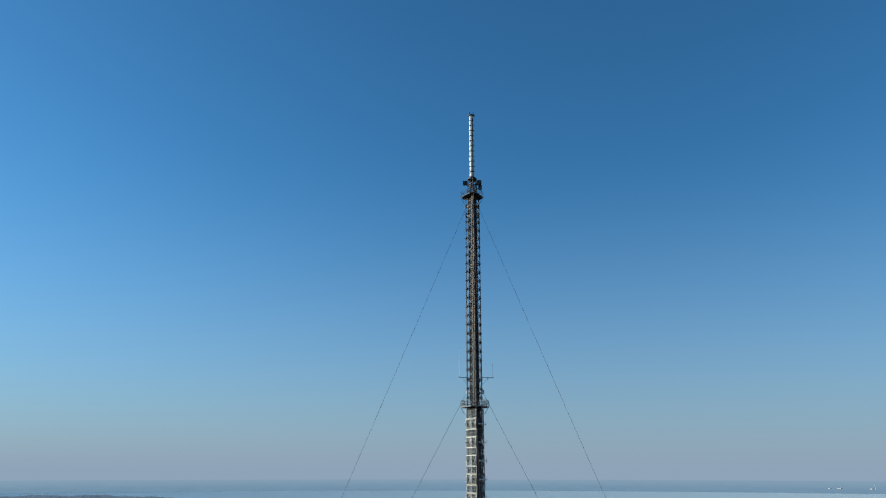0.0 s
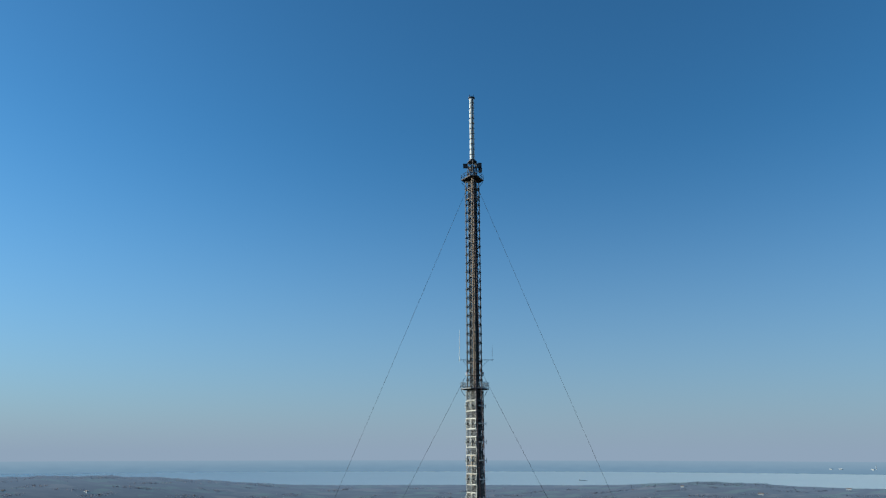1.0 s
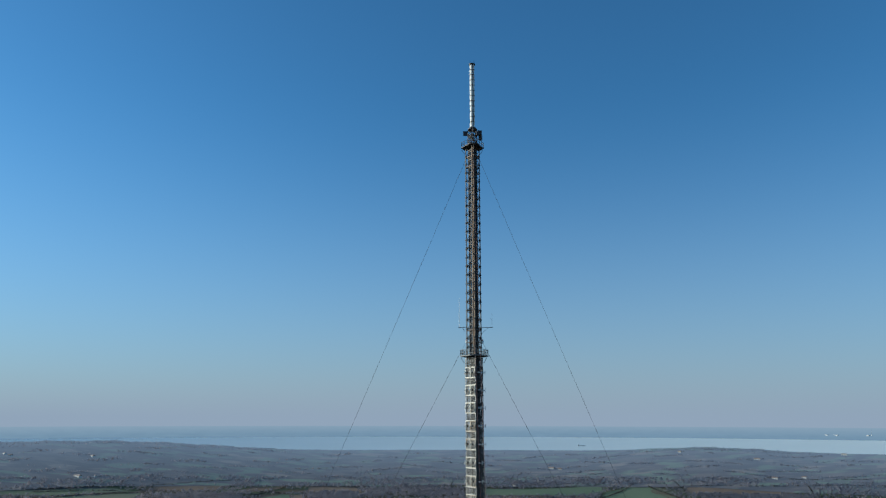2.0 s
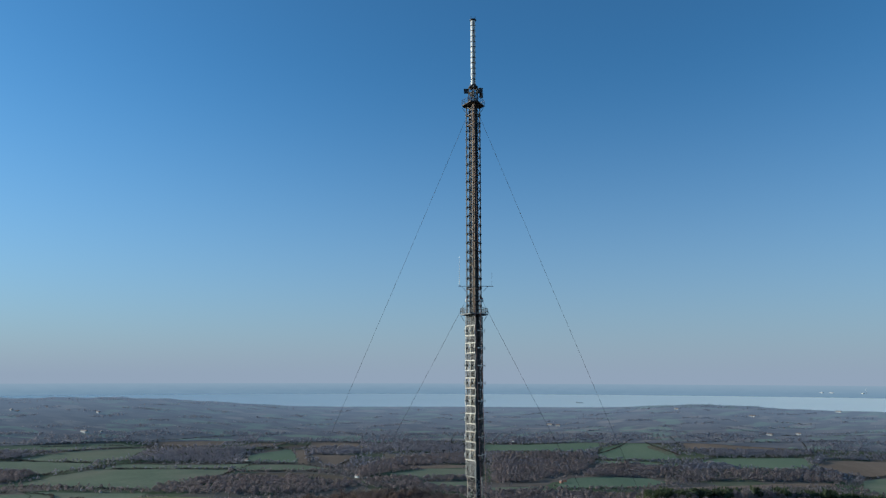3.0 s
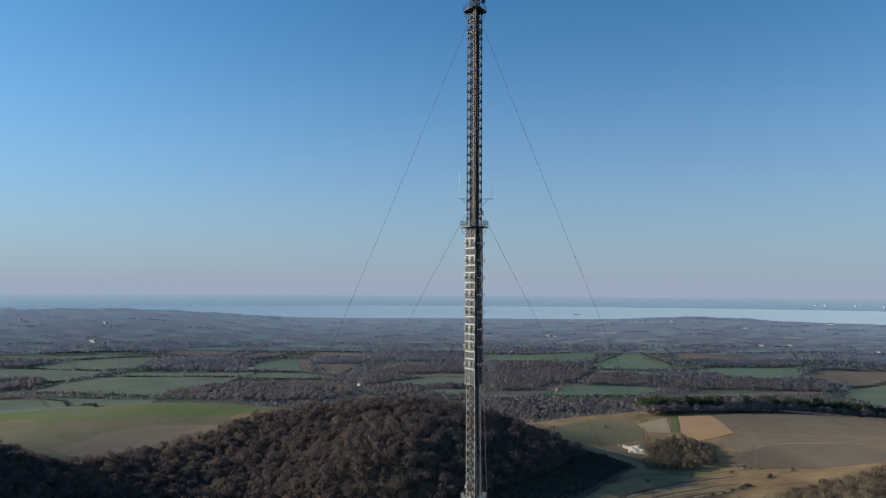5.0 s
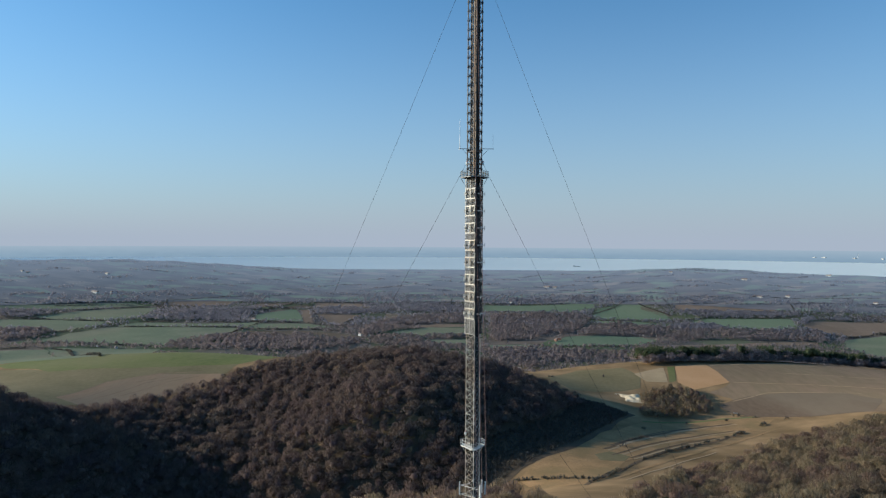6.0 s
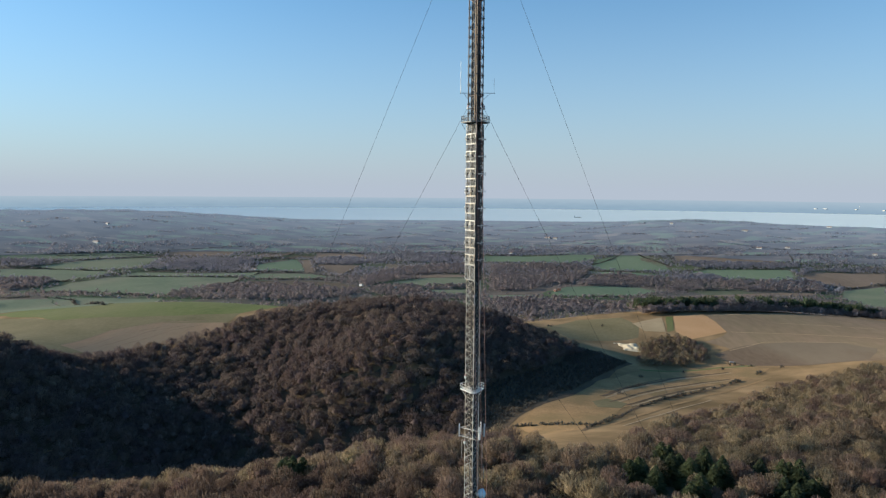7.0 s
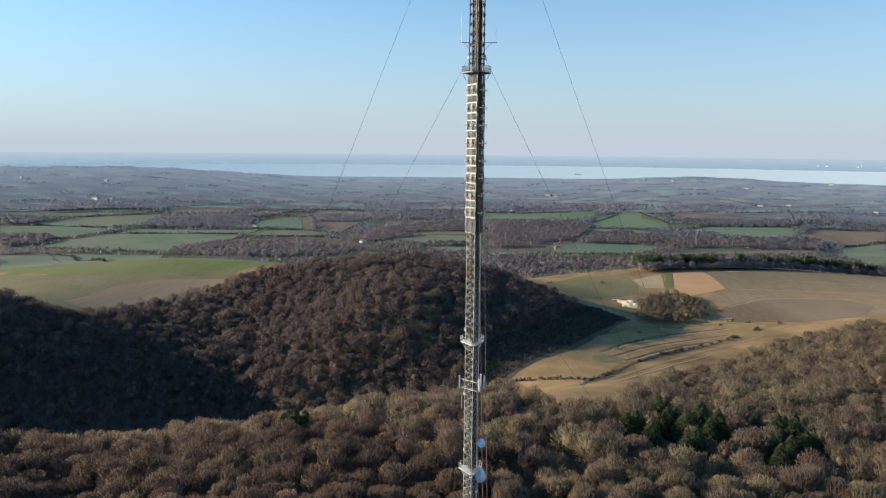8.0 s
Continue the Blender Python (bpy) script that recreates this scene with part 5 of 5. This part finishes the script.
# band of panel antennas
def panel(k, z):
    """Two pale frames side by side with dipoles standing off a reflector."""
    # face 0 takes the darkened steel in place of real shade
    pale, screen, knob, words = (M["shaded_reflector"], M["shaded_reflector"], M["white"], "framed dipole panel antenna darkened for shade, with white rods") if k == 0 else (M["steel"], M["mesh"], M["dark"], "pale grey framed dipole panel antenna on the mast side")
    ob = tagged(new("panel_antenna"), words, "antenna", "panel antennas of the mast")
    ob.matrix_basis = side(k, 3.5, z)
    w, h = 1.55, 1.95
    back = Shape()
    for i in range(17):
        back.tube((-1.65, -0.06, -h / 2 + i * h / 16), (1.65, -0.06, -h / 2 + i * h / 16), 0.03, 4)
    part("reflector", back, screen, ob)
    for sx in (-0.85, 0.85):
        f = Shape()
        for x in (-w / 2, w / 2):
            f.box((sx + x * 0.94, 0.05, 0), (0.13, 0.1, h))
        for zz in (-h / 2, 0, h / 2):
            f.box((sx, 0.05, zz * 0.96), (w, 0.096, 0.12))
        part("frame", f, pale, ob)
        part("hub", Shape().lathe([(0.15, 0.0), (0.15, 0.2), (0.08, 0.28)], 8, (sx, 0.1, 0), "y"), knob, ob)
        rod = part("standoff", Shape().tube((sx, 0.3, 0), (sx, 0.85, 0), 0.07, 6), M["white"], ob)
        part("dipole", Shape().tube((sx, 0.85, -0.42), (sx, 0.85, 0.42), 0.05, 5), M["white"], rod)
    return ob


def reflector(k, z, h):
    """A grid of bars between two antenna panels."""
    ob = tagged(new("reflector_screen"), "steel bar reflector screen darkened for shade on the mast side" if k == 0 else "grey steel bar reflector screen on the mast side", "reflector", "reflector screens of the mast")
    ob.matrix_basis = side(k, 3.46, z)
    grid = M["shaded_reflector"] if k == 0 else M["mesh"]
    part("frame", Shape().box((-1.68, 0, 0), (0.1, 0.1, h)).box((1.68, 0, 0), (0.1, 0.1, h)).box((0, 0, h / 2 - 0.05), (3.26, 0.09, 0.1))
         .box((0, 0, -h / 2 + 0.05), (3.26, 0.09, 0.1)).box((0, 0, 0), (0.1, 0.09, h - 0.2)), grid, ob)
    bars = Shape()
    n = max(4, int(h / 0.17))
    for i in range(1, n):
        bars.tube((-1.65, 0.07, -h / 2 + i * h / n), (1.65, 0.07, -h / 2 + i * h / n), 0.03, 4)
    for i in range(1, 12):
        bars.tube((-1.65 + i * 0.275, -0.07, -h / 2), (-1.65 + i * 0.275, -0.07, h / 2), 0.022, 4)
    part("bar_grid", bars, grid, ob)["kind"] = "stuff"
    return ob


BAYS = [161.6 - 3.4 * i for i in range(8)]
for k in range(3):
    first_panel, first_screen = None, None
    for i, z in enumerate(BAYS):
        m = side(k, 3.5, z)
        first_panel = copy_thing(first_panel, m) if first_panel else panel(k, z)
        if i < 7:
            zs = z - 1.7
            first_screen = copy_thing(first_screen, side(k, 3.46, zs)) if first_screen else reflector(k, zs, 1.42)
    reflector(k, 163.6, 1.9)
    reflector(k, 135.25, 3.1)
# ties between the panels and the mast legs
for z in BAYS + [133.9]:
    for k in range(3):
        part("tie", Shape().tube(corner(k, 2.75) + Vector((0, 0, z - 1.0)), corner(k, 3.6) + Vector((0, 0, z - 1.0)), 0.05, 4), M["dark"], mast)
    for k in range(3):
        part("tie_beam", Shape().tube(corner(k, 3.42) + Vector((0, 0, z - 1.0)), corner((k + 1) % 3, 3.42) + Vector((0, 0, z - 1.0)), 0.045, 4), M["dark"], mast)

# whip antennas on cross arms
for sgn, reach, high, mat, words in ((-1, 3.0, 6.0, M["white"], "thin white whip antenna on a cross arm"), (1, 3.6, 2.9, M["mesh"], "thin grey dipole stack on a cross arm")):
    whip = tagged(new("whip_antenna"), words, "antenna")
    whip.location = (sgn * 1.4, 0.3, 170.6)
    part("arm", Shape().tube((0, 0, 0), (sgn * (reach - 1.4 + 0.2), 0, 0), 0.06, 6), M["dark"], whip)
    part("brace", Shape().tube((0, 0, -1.4), (sgn * (reach - 1.4) * 0.65, 0, 0), 0.035, 5), M["dark"], whip)
    part("rod", Shape().tube((sgn * (reach - 1.4), 0, -0.2), (sgn * (reach - 1.4), 0, high), 0.055 if sgn < 0 else 0.014, 6, 0.03 if sgn < 0 else 0.012), mat, whip)
    if sgn > 0:
        for z in (0.9, 1.7, 2.5):
            part("dipole", Shape().tube((sgn * (reach - 1.4) - 0.25, 0, z), (sgn * (reach - 1.4) + 0.05, 0, z), 0.014, 4), mat, whip)

# obstruction lamps
for x, y, z in ((-1.55, -0.4, 167.6), (1.6, -0.3, 167.6), (-1.5, -0.3, 113.9), (-1.5, -0.2, 100.3), (-1.4, -0.3, 88.2), (1.25, -0.6, 79.0)):
    lamp = tagged(new("warning_lamp"), "small pale warning lamp on the mast side", "lamp", "warning lamps of the mast")
    lamp.location = (x, y, z)
    part("housing", Shape().lathe([(0.16, -0.3), (0.24, -0.2), (0.24, 0.2), (0.18, 0.26)], 10), M["white"], lamp)
    part("lens", Shape().lathe([(0.17, 0.26), (0.2, 0.4), (0.12, 0.55)], 10), M["red"], lamp)
    part("arm", Shape().tube((0, 0, -0.1), (-x * 0.35, -y * 0.2 + 0.4, -0.1), 0.04, 5), S, lamp)

# sector antennas on a triangular frame
frame_ob = tagged(new("antenna_frame"), "pale triangular pipe frame carrying sector antennas", "frame")
frame_ob.location = (0, 0, 102.4)
for z in (-0.9, 0.9):
    for k in range(3):
        a, b = corner(k, 4.3, TURN + 20), corner((k + 1) % 3, 4.3, TURN + 20)
        part("pipe", Shape().tube(a + Vector((0, 0, z)), b + Vector((0, 0, z)), 0.06, 6), M["cream"], frame_ob)
        part("spoke", Shape().tube(corner(k, 2.75) + Vector((0, 0, z)), (a + b) / 2 + Vector((0, 0, z)), 0.05, 5), S, frame_ob)
for x, y, tilt in ((-2.45, 0.2, 0), (1.35, -1.75, -2), (1.75, 1.3, 0), (2.35, 0.35, 3)):
    sector = tagged(new("sector_antenna"), "tall narrow white sector antenna on a pipe frame", "antenna", "sector antennas of the mast")
    sector.matrix_basis = Matrix.Translation((x, y, 102.7)) @ Matrix.Rotation(math.atan2(y, x), 4, "Z") @ Matrix.Rotation(radians(tilt), 4, "Y")
    part("radome", Shape().prism([(0.28, -0.16), (0.28, 0.16), (0.05, 0.2), (0.05, -0.2)], -1.3, 1.3), M["white"], sector)
    part("pole", Shape().tube((-0.05, 0, -1.5), (-0.05, 0, 1.4), 0.05, 6), S, sector)
    part("clamp", Shape().box((-0.1, 0, 0.9), (0.3, 0.2, 0.12)).box((-0.1, 0, -0.9), (0.3, 0.2, 0.12)), M["dark"], sector)
for x, y, z0, z1 in ((-2.05, 0.0, 97.0, 100.8), (2.1, -0.2, 97.0, 100.0), (2.5, 0.5, 92.5, 95.0)):
    whip = tagged(new("whip_antenna"), "thin pale whip antenna hanging beside the mast", "antenna")
    whip.location = (x, y, z1)
    part("rod", Shape().tube((0, 0, 0), (0, 0, z0 - z1), 0.045, 6), M["cream"], whip)
    part("arm", Shape().tube((0, 0, -0.1), (-x * 0.5, -y + 0.2, -0.1), 0.04, 5), S, whip)


def dish(at, radius, depth, facing, words, arm_to):
    ob = tagged(new("dish_antenna"), words, "dish antenna")
    turn = Vector(facing).to_track_quat("X", "Z").to_matrix().to_4x4()
    ob.matrix_basis = Matrix.Translation(at) @ turn
    part("drum", Shape().lathe([(radius * 0.35, -depth * 0.75), (radius * 0.8, -depth * 0.45), (radius, -depth * 0.2), (radius, depth * 0.45)], 24, axis="x"), M["blue"], ob)
    part("radome", Shape().lathe([(radius * 0.99, depth * 0.45), (radius * 0.8, depth * 0.55), (radius * 0.3, depth * 0.6)], 24, axis="x"), M["blue"], ob, "pale blue dish cover")
    part("feed_box", Shape().lathe([(radius * 0.25, -depth * 1.0), (radius * 0.42, -depth * 0.95), (radius * 0.42, -depth * 0.7)], 14, axis="x"), M["white"], ob, "white feed housing")
    local = ob.matrix_basis.inverted()
    part("mount", Shape().tube(local @ Vector(arm_to), (-depth * 0.6, 0, 0), 0.09, 6), S, ob)
    return ob


dish((2.05, -0.35, 89.6), 0.92, 1.1, (1, 0.45, 0.0), "small pale blue drum dish on the mast side", (1.25, 0.6, 89.5))
dish((1.75, 1.2, 81.8), 1.6, 1.1, (0.75, 0.8, 0.0), "large pale blue microwave dish behind the mast", (1.2, 0.7, 81.8))
for z in (95.4, 92.6):
    part("cable_arm", Shape().tube((1.2, 0.6, z), (2.6, 0.2, z), 0.035, 5), S, mast)


def stay(k, z0, reach, sag):
    """One stay from the mast to its anchor, with a slight sag."""
    a = corner(k, 3.0, 0) + Vector((0, 0, z0))
    d = corner(k, 1.0, 0).normalized()
    foot = Vector((d.x * reach, d.y * reach, 0))
    foot.z = ground_z(foot.x, foot.y)
    side_way = Vector((-d.y, d.x, 0))
    s, n, rings = Shape(), 5, 33
    for i in range(rings):
        t = i / (rings - 1)
        p = a.lerp(foot, t)
        p.z -= sag * 4 * t * (1 - t)
        for j in range(n):
            u = 2 * math.pi * j / n
            s.v.append(p + side_way * (0.028 * math.cos(u)) + (d * 0.8 + Vector((0, 0, 0.6))) * (0.028 * math.sin(u)))
    for i in range(rings - 1):
        for j in range(n):
            q = (j + 1) % n
            s.f.append((i * n + j, i * n + q, (i + 1) * n + q, (i + 1) * n + j))
    return tagged(part("guy_wire", s, M["wire"] if k else M["cable"]), "long thin dark steel stay wire of the mast", "guy wire", "stays of the mast")


for z0, reach, sag in ((206.5, 112, 2.0), (168.0, 112, 1.6), (131.5, 112, 1.2), (94.0, 92, 0.8)):
    for k in range(3):
        stay(k, z0, reach, sag)
for k in range(3):
    d = corner(k, 1.0, 0).normalized()
    for reach in (112, 92):
        block = tagged(new("anchor_block"), "concrete anchor block for the mast stays", "anchor")
        block.location = (d.x * reach, d.y * reach, ground_z(d.x * reach, d.y * reach))
        part("block", Shape().box((0, 0, 0), (2.4, 2.4, 1.6)), M["concrete"], block)
        part("eye", Shape().lathe([(0.3, 0.8), (0.3, 1.0)], 10), M["dark"], block)


# ---------------------------------------------------------------- chalk pit
def chalk_pit():
    """A ragged white scar in the slope, with a broken rim and spoil below."""
    bm = bmesh.new()
    n, m = 34, 26
    grid = []
    for i in range(n + 1):
        row = []
        for j in range(m + 1):
            u, t = i / n * 2 - 1, j / m * 2 - 1
            edge = 1 + 0.28 * noise.noise(Vector((math.atan2(t, u) * 1.3, 2.0, 5.0)))
            x, y = 255 + 23 * u * edge, 868 + 19 * t * edge
            inner = max(0.0, 1 - max(abs(u), abs(t)) ** 3)
            z = ground_z(x, y) - 0.4 + inner * (1.8 + 4.8 * u + 0.8 * t + 2.2 * noise.noise(Vector((x * 0.13, y * 0.13, 1))) + 0.9 * noise.noise(Vector((x * 0.5, y * 0.5, 4))))
            row.append(bm.verts.new((x, y, z)))
        grid.append(row)
    for i in range(n):
        for j in range(m):
            bm.faces.new((grid[i][j], grid[i + 1][j], grid[i + 1][j + 1], grid[i][j + 1]))
    me = bpy.data.meshes.new("chalk_pit")
    bm.to_mesh(me)
    bm.free()
    me.materials.append(M["chalk"])
    me.shade_smooth()
    return tagged(new("chalk_pit", me), "small white chalk quarry scar in the hillside", "quarry", kind="structure")


chalk_pit()


# ---------------------------------------------------------------- houses, farms, a ship
def house(x, y, w, l, h, turn, wall, words, group="far houses and barns"):
    ob = tagged(new("house"), words, "house", group)
    ob.matrix_basis = Matrix.Translation((x, y, ground_z(x, y) - 0.3)) @ Matrix.Rotation(radians(turn), 4, "Z")
    part("wall", Shape().box((0, 0, h / 2), (l, w, h)), wall, ob)
    s = Shape()
    e, r = 0.5, w * 0.42
    for a in (-l / 2 - e, l / 2 + e):
        for q in ((-w / 2 - e, h - 0.2), (w / 2 + e, h - 0.2), (0, h + r)):
            s.v.append(Vector((a, q[0], q[1])))
    s.f += [(0, 2, 1), (3, 4, 5), (0, 3, 5, 2), (1, 2, 5, 4), (0, 1, 4, 3)]
    roof = part("roof", s, M["roof"], ob)
    part("chimney", Shape().box((l * 0.32, 0, h + r), (0.9, 0.9, 2.0)), M["brickhouse"], roof)
    for i in range(max(2, int(l / 5))):
        part("window", Shape().box((-l / 2 + (i + 0.5) * l / max(2, int(l / 5)), -w / 2 - 0.03, h * 0.55), (1.3, 0.08, 1.5)), M["glass"], ob)
    part("door", Shape().box((l * 0.1, -w / 2 - 0.03, 1.3), (1.2, 0.08, 2.1)), M["dark"], ob)
    return ob


WHITE, BRICK = "far white-walled farmhouse among fields", "far red-brick house among trees"
for x, y, w, l, h, turn, brick in ((-1455, 2735, 12, 46, 6, 5, 0), (-1394, 2753, 9, 16, 6, -10, 0), (-157, 1850, 8, 12, 7, 20, 0), (485, 3292, 12, 30, 6, 0, 0), (520, 3275, 12, 22, 6, 8, 0),
                                    (869, 2272, 9, 15, 6, -10, 0), (1333, 2866, 10, 22, 6, 5, 0), (1458, 2875, 9, 18, 6, 0, 0), (-1897, 2968, 9, 20, 6, 0, 0), (-1861, 2949, 9, 18, 6, 30, 0),
                                    (-1559, 3050, 10, 30, 6, 0, 0), (-680, 2288, 8, 34, 4, 3, 0), (-854, 1650, 6, 12, 4, -12, 0), (-912, 1672, 6, 10, 4, -12, 0)):
    house(x, y, w, l, h, turn - 42, M["brickhouse"] if brick else M["house"], BRICK if brick else WHITE)
for x, y, w, l, h, turn, brick in ((-256, 1891, 8, 18, 6, 0, 0), (1762, 3590, 12, 24, 7, 0, 0), (1418, 3220, 12, 40, 6, 6, 0), (1145, 3466, 12, 26, 6, 0, 0), (1847, 3270, 12, 34, 6, 0, 0),
                                    (1714, 2677, 10, 26, 6, 0, 0), (273, 2911, 9, 14, 6, 0, 0), (-231, 1889, 7, 12, 5, 15, 0), (313, 1835, 9, 14, 7, 25, 1), (300, 1815, 8, 12, 6, -15, 1), (120, 1420, 8, 14, 6, 10, 1)):
    house(x, y, w * 0.8, l * 0.65, h, turn - 42, M["brickhouse"] if brick else M["house"], BRICK if brick else WHITE)

ship = tagged(new("ship"), "small pale grey cargo ship far out on the water", "ship")
ship.matrix_basis = Matrix.Translation((4163 * math.sin(radians(10.5)) - 6.1, 4163 * math.cos(radians(10.5)) - 140, float(sheet(np.array(4163.0))) - 2.0)) @ Matrix.Rotation(radians(-8), 4, "Z") @ Matrix.Scale(0.62, 4)
part("hull", Shape().prism([(-34, -5), (26, -5), (36, 0), (26, 5), (-34, 5)], -2, 5), M["concrete"], ship)
part("cargo", Shape().box((2, 0, 6.5), (44, 8, 3)), M["house"], ship)
part("bridge", Shape().box((-27, 0, 9), (9, 9, 9)), M["house"], ship)
part("funnel", Shape().lathe([(1.5, 13), (1.2, 17)], 10, (-30, 0, 0)), M["mesh"], ship)

# white works and a tall chimney on the far shore
for az, r, wide, high in ((27.6, 4490, 14, 3), (28.2, 4492, 22, 3), (30.1, 4484, 14, 4), (31.8, 4472, 12, 5)):
    works = tagged(new("far_works"), "tiny white industrial building on the far shore", "building", "white works on the far shore")
    works.matrix_basis = Matrix.Translation((r * math.sin(radians(az)) - 6.1, r * math.cos(radians(az)) - 140, float(sheet(np.array(float(r)))))) @ Matrix.Rotation(radians(-az - 35), 4, "Z")
    part("wall", Shape().box((0, 0, high / 2), (wide, 12, high)), M["mesh"], works)
    part("roof", Shape().box((0, 0, high + 0.6), (wide + 1, 13, 1.2)), M["concrete"], works)
chimney = tagged(new("far_chimney"), "slender pale chimney on the hazy far shore", "chimney")
chimney.location = (4480 * math.sin(radians(30.3)) - 6.1, 4480 * math.cos(radians(30.3)) - 140, float(sheet(np.array(4480.0))))
part("stack", Shape().lathe([(1.5, 0), (1.2, 18), (1.0, 27)], 12), M["house"], chimney)
part("rim", Shape().lathe([(1.2, 26.5), (1.2, 28)], 12), M["concrete"], chimney)

# a pale trailer left at the field gate
trailer = tagged(new("farm_trailer"), "pale grey farm trailer parked at the field edge", "trailer")
trailer.matrix_basis = Matrix.Translation((381, 796, ground_z(381, 796))) @ Matrix.Rotation(radians(-12), 4, "Z")
part("bed", Shape().box((0, 0, 1.0), (5.6, 2.3, 0.18)), M["mesh"], trailer)
for sx, sy, lx, ly in ((0, -1.12, 5.6, 0.08), (0, 1.12, 5.6, 0.08), (-2.76, 0, 0.08, 2.16), (2.76, 0, 0.08, 2.16)):
    part("side_board", Shape().box((sx, sy, 1.49), (lx, ly, 0.8)), M["house"], trailer)
part("drawbar", Shape().tube((2.8, -0.6, 0.9), (4.6, 0, 0.6), 0.07, 6).tube((2.8, 0.6, 0.9), (4.6, 0, 0.6), 0.07, 6), M["dark"], trailer)
part("jockey_post", Shape().tube((4.4, 0, 0.6), (4.4, 0, -0.05), 0.06, 6), M["dark"], trailer)
for sx in (-0.6, 0.6):
    for sy in (-1.05, 1.05):
        wheel = part("wheel", Shape().lathe([(0.3, -0.11), (0.3, 0.11)], 12, (sx, sy, 0.45), "y"), M["mesh"], trailer)
        part("tyre", Shape().lathe([(0.3, -0.13), (0.44, -0.12), (0.47, 0.0), (0.44, 0.12), (0.3, 0.13)], 14, (sx, sy, 0.45), "y"), M["dark"], wheel)
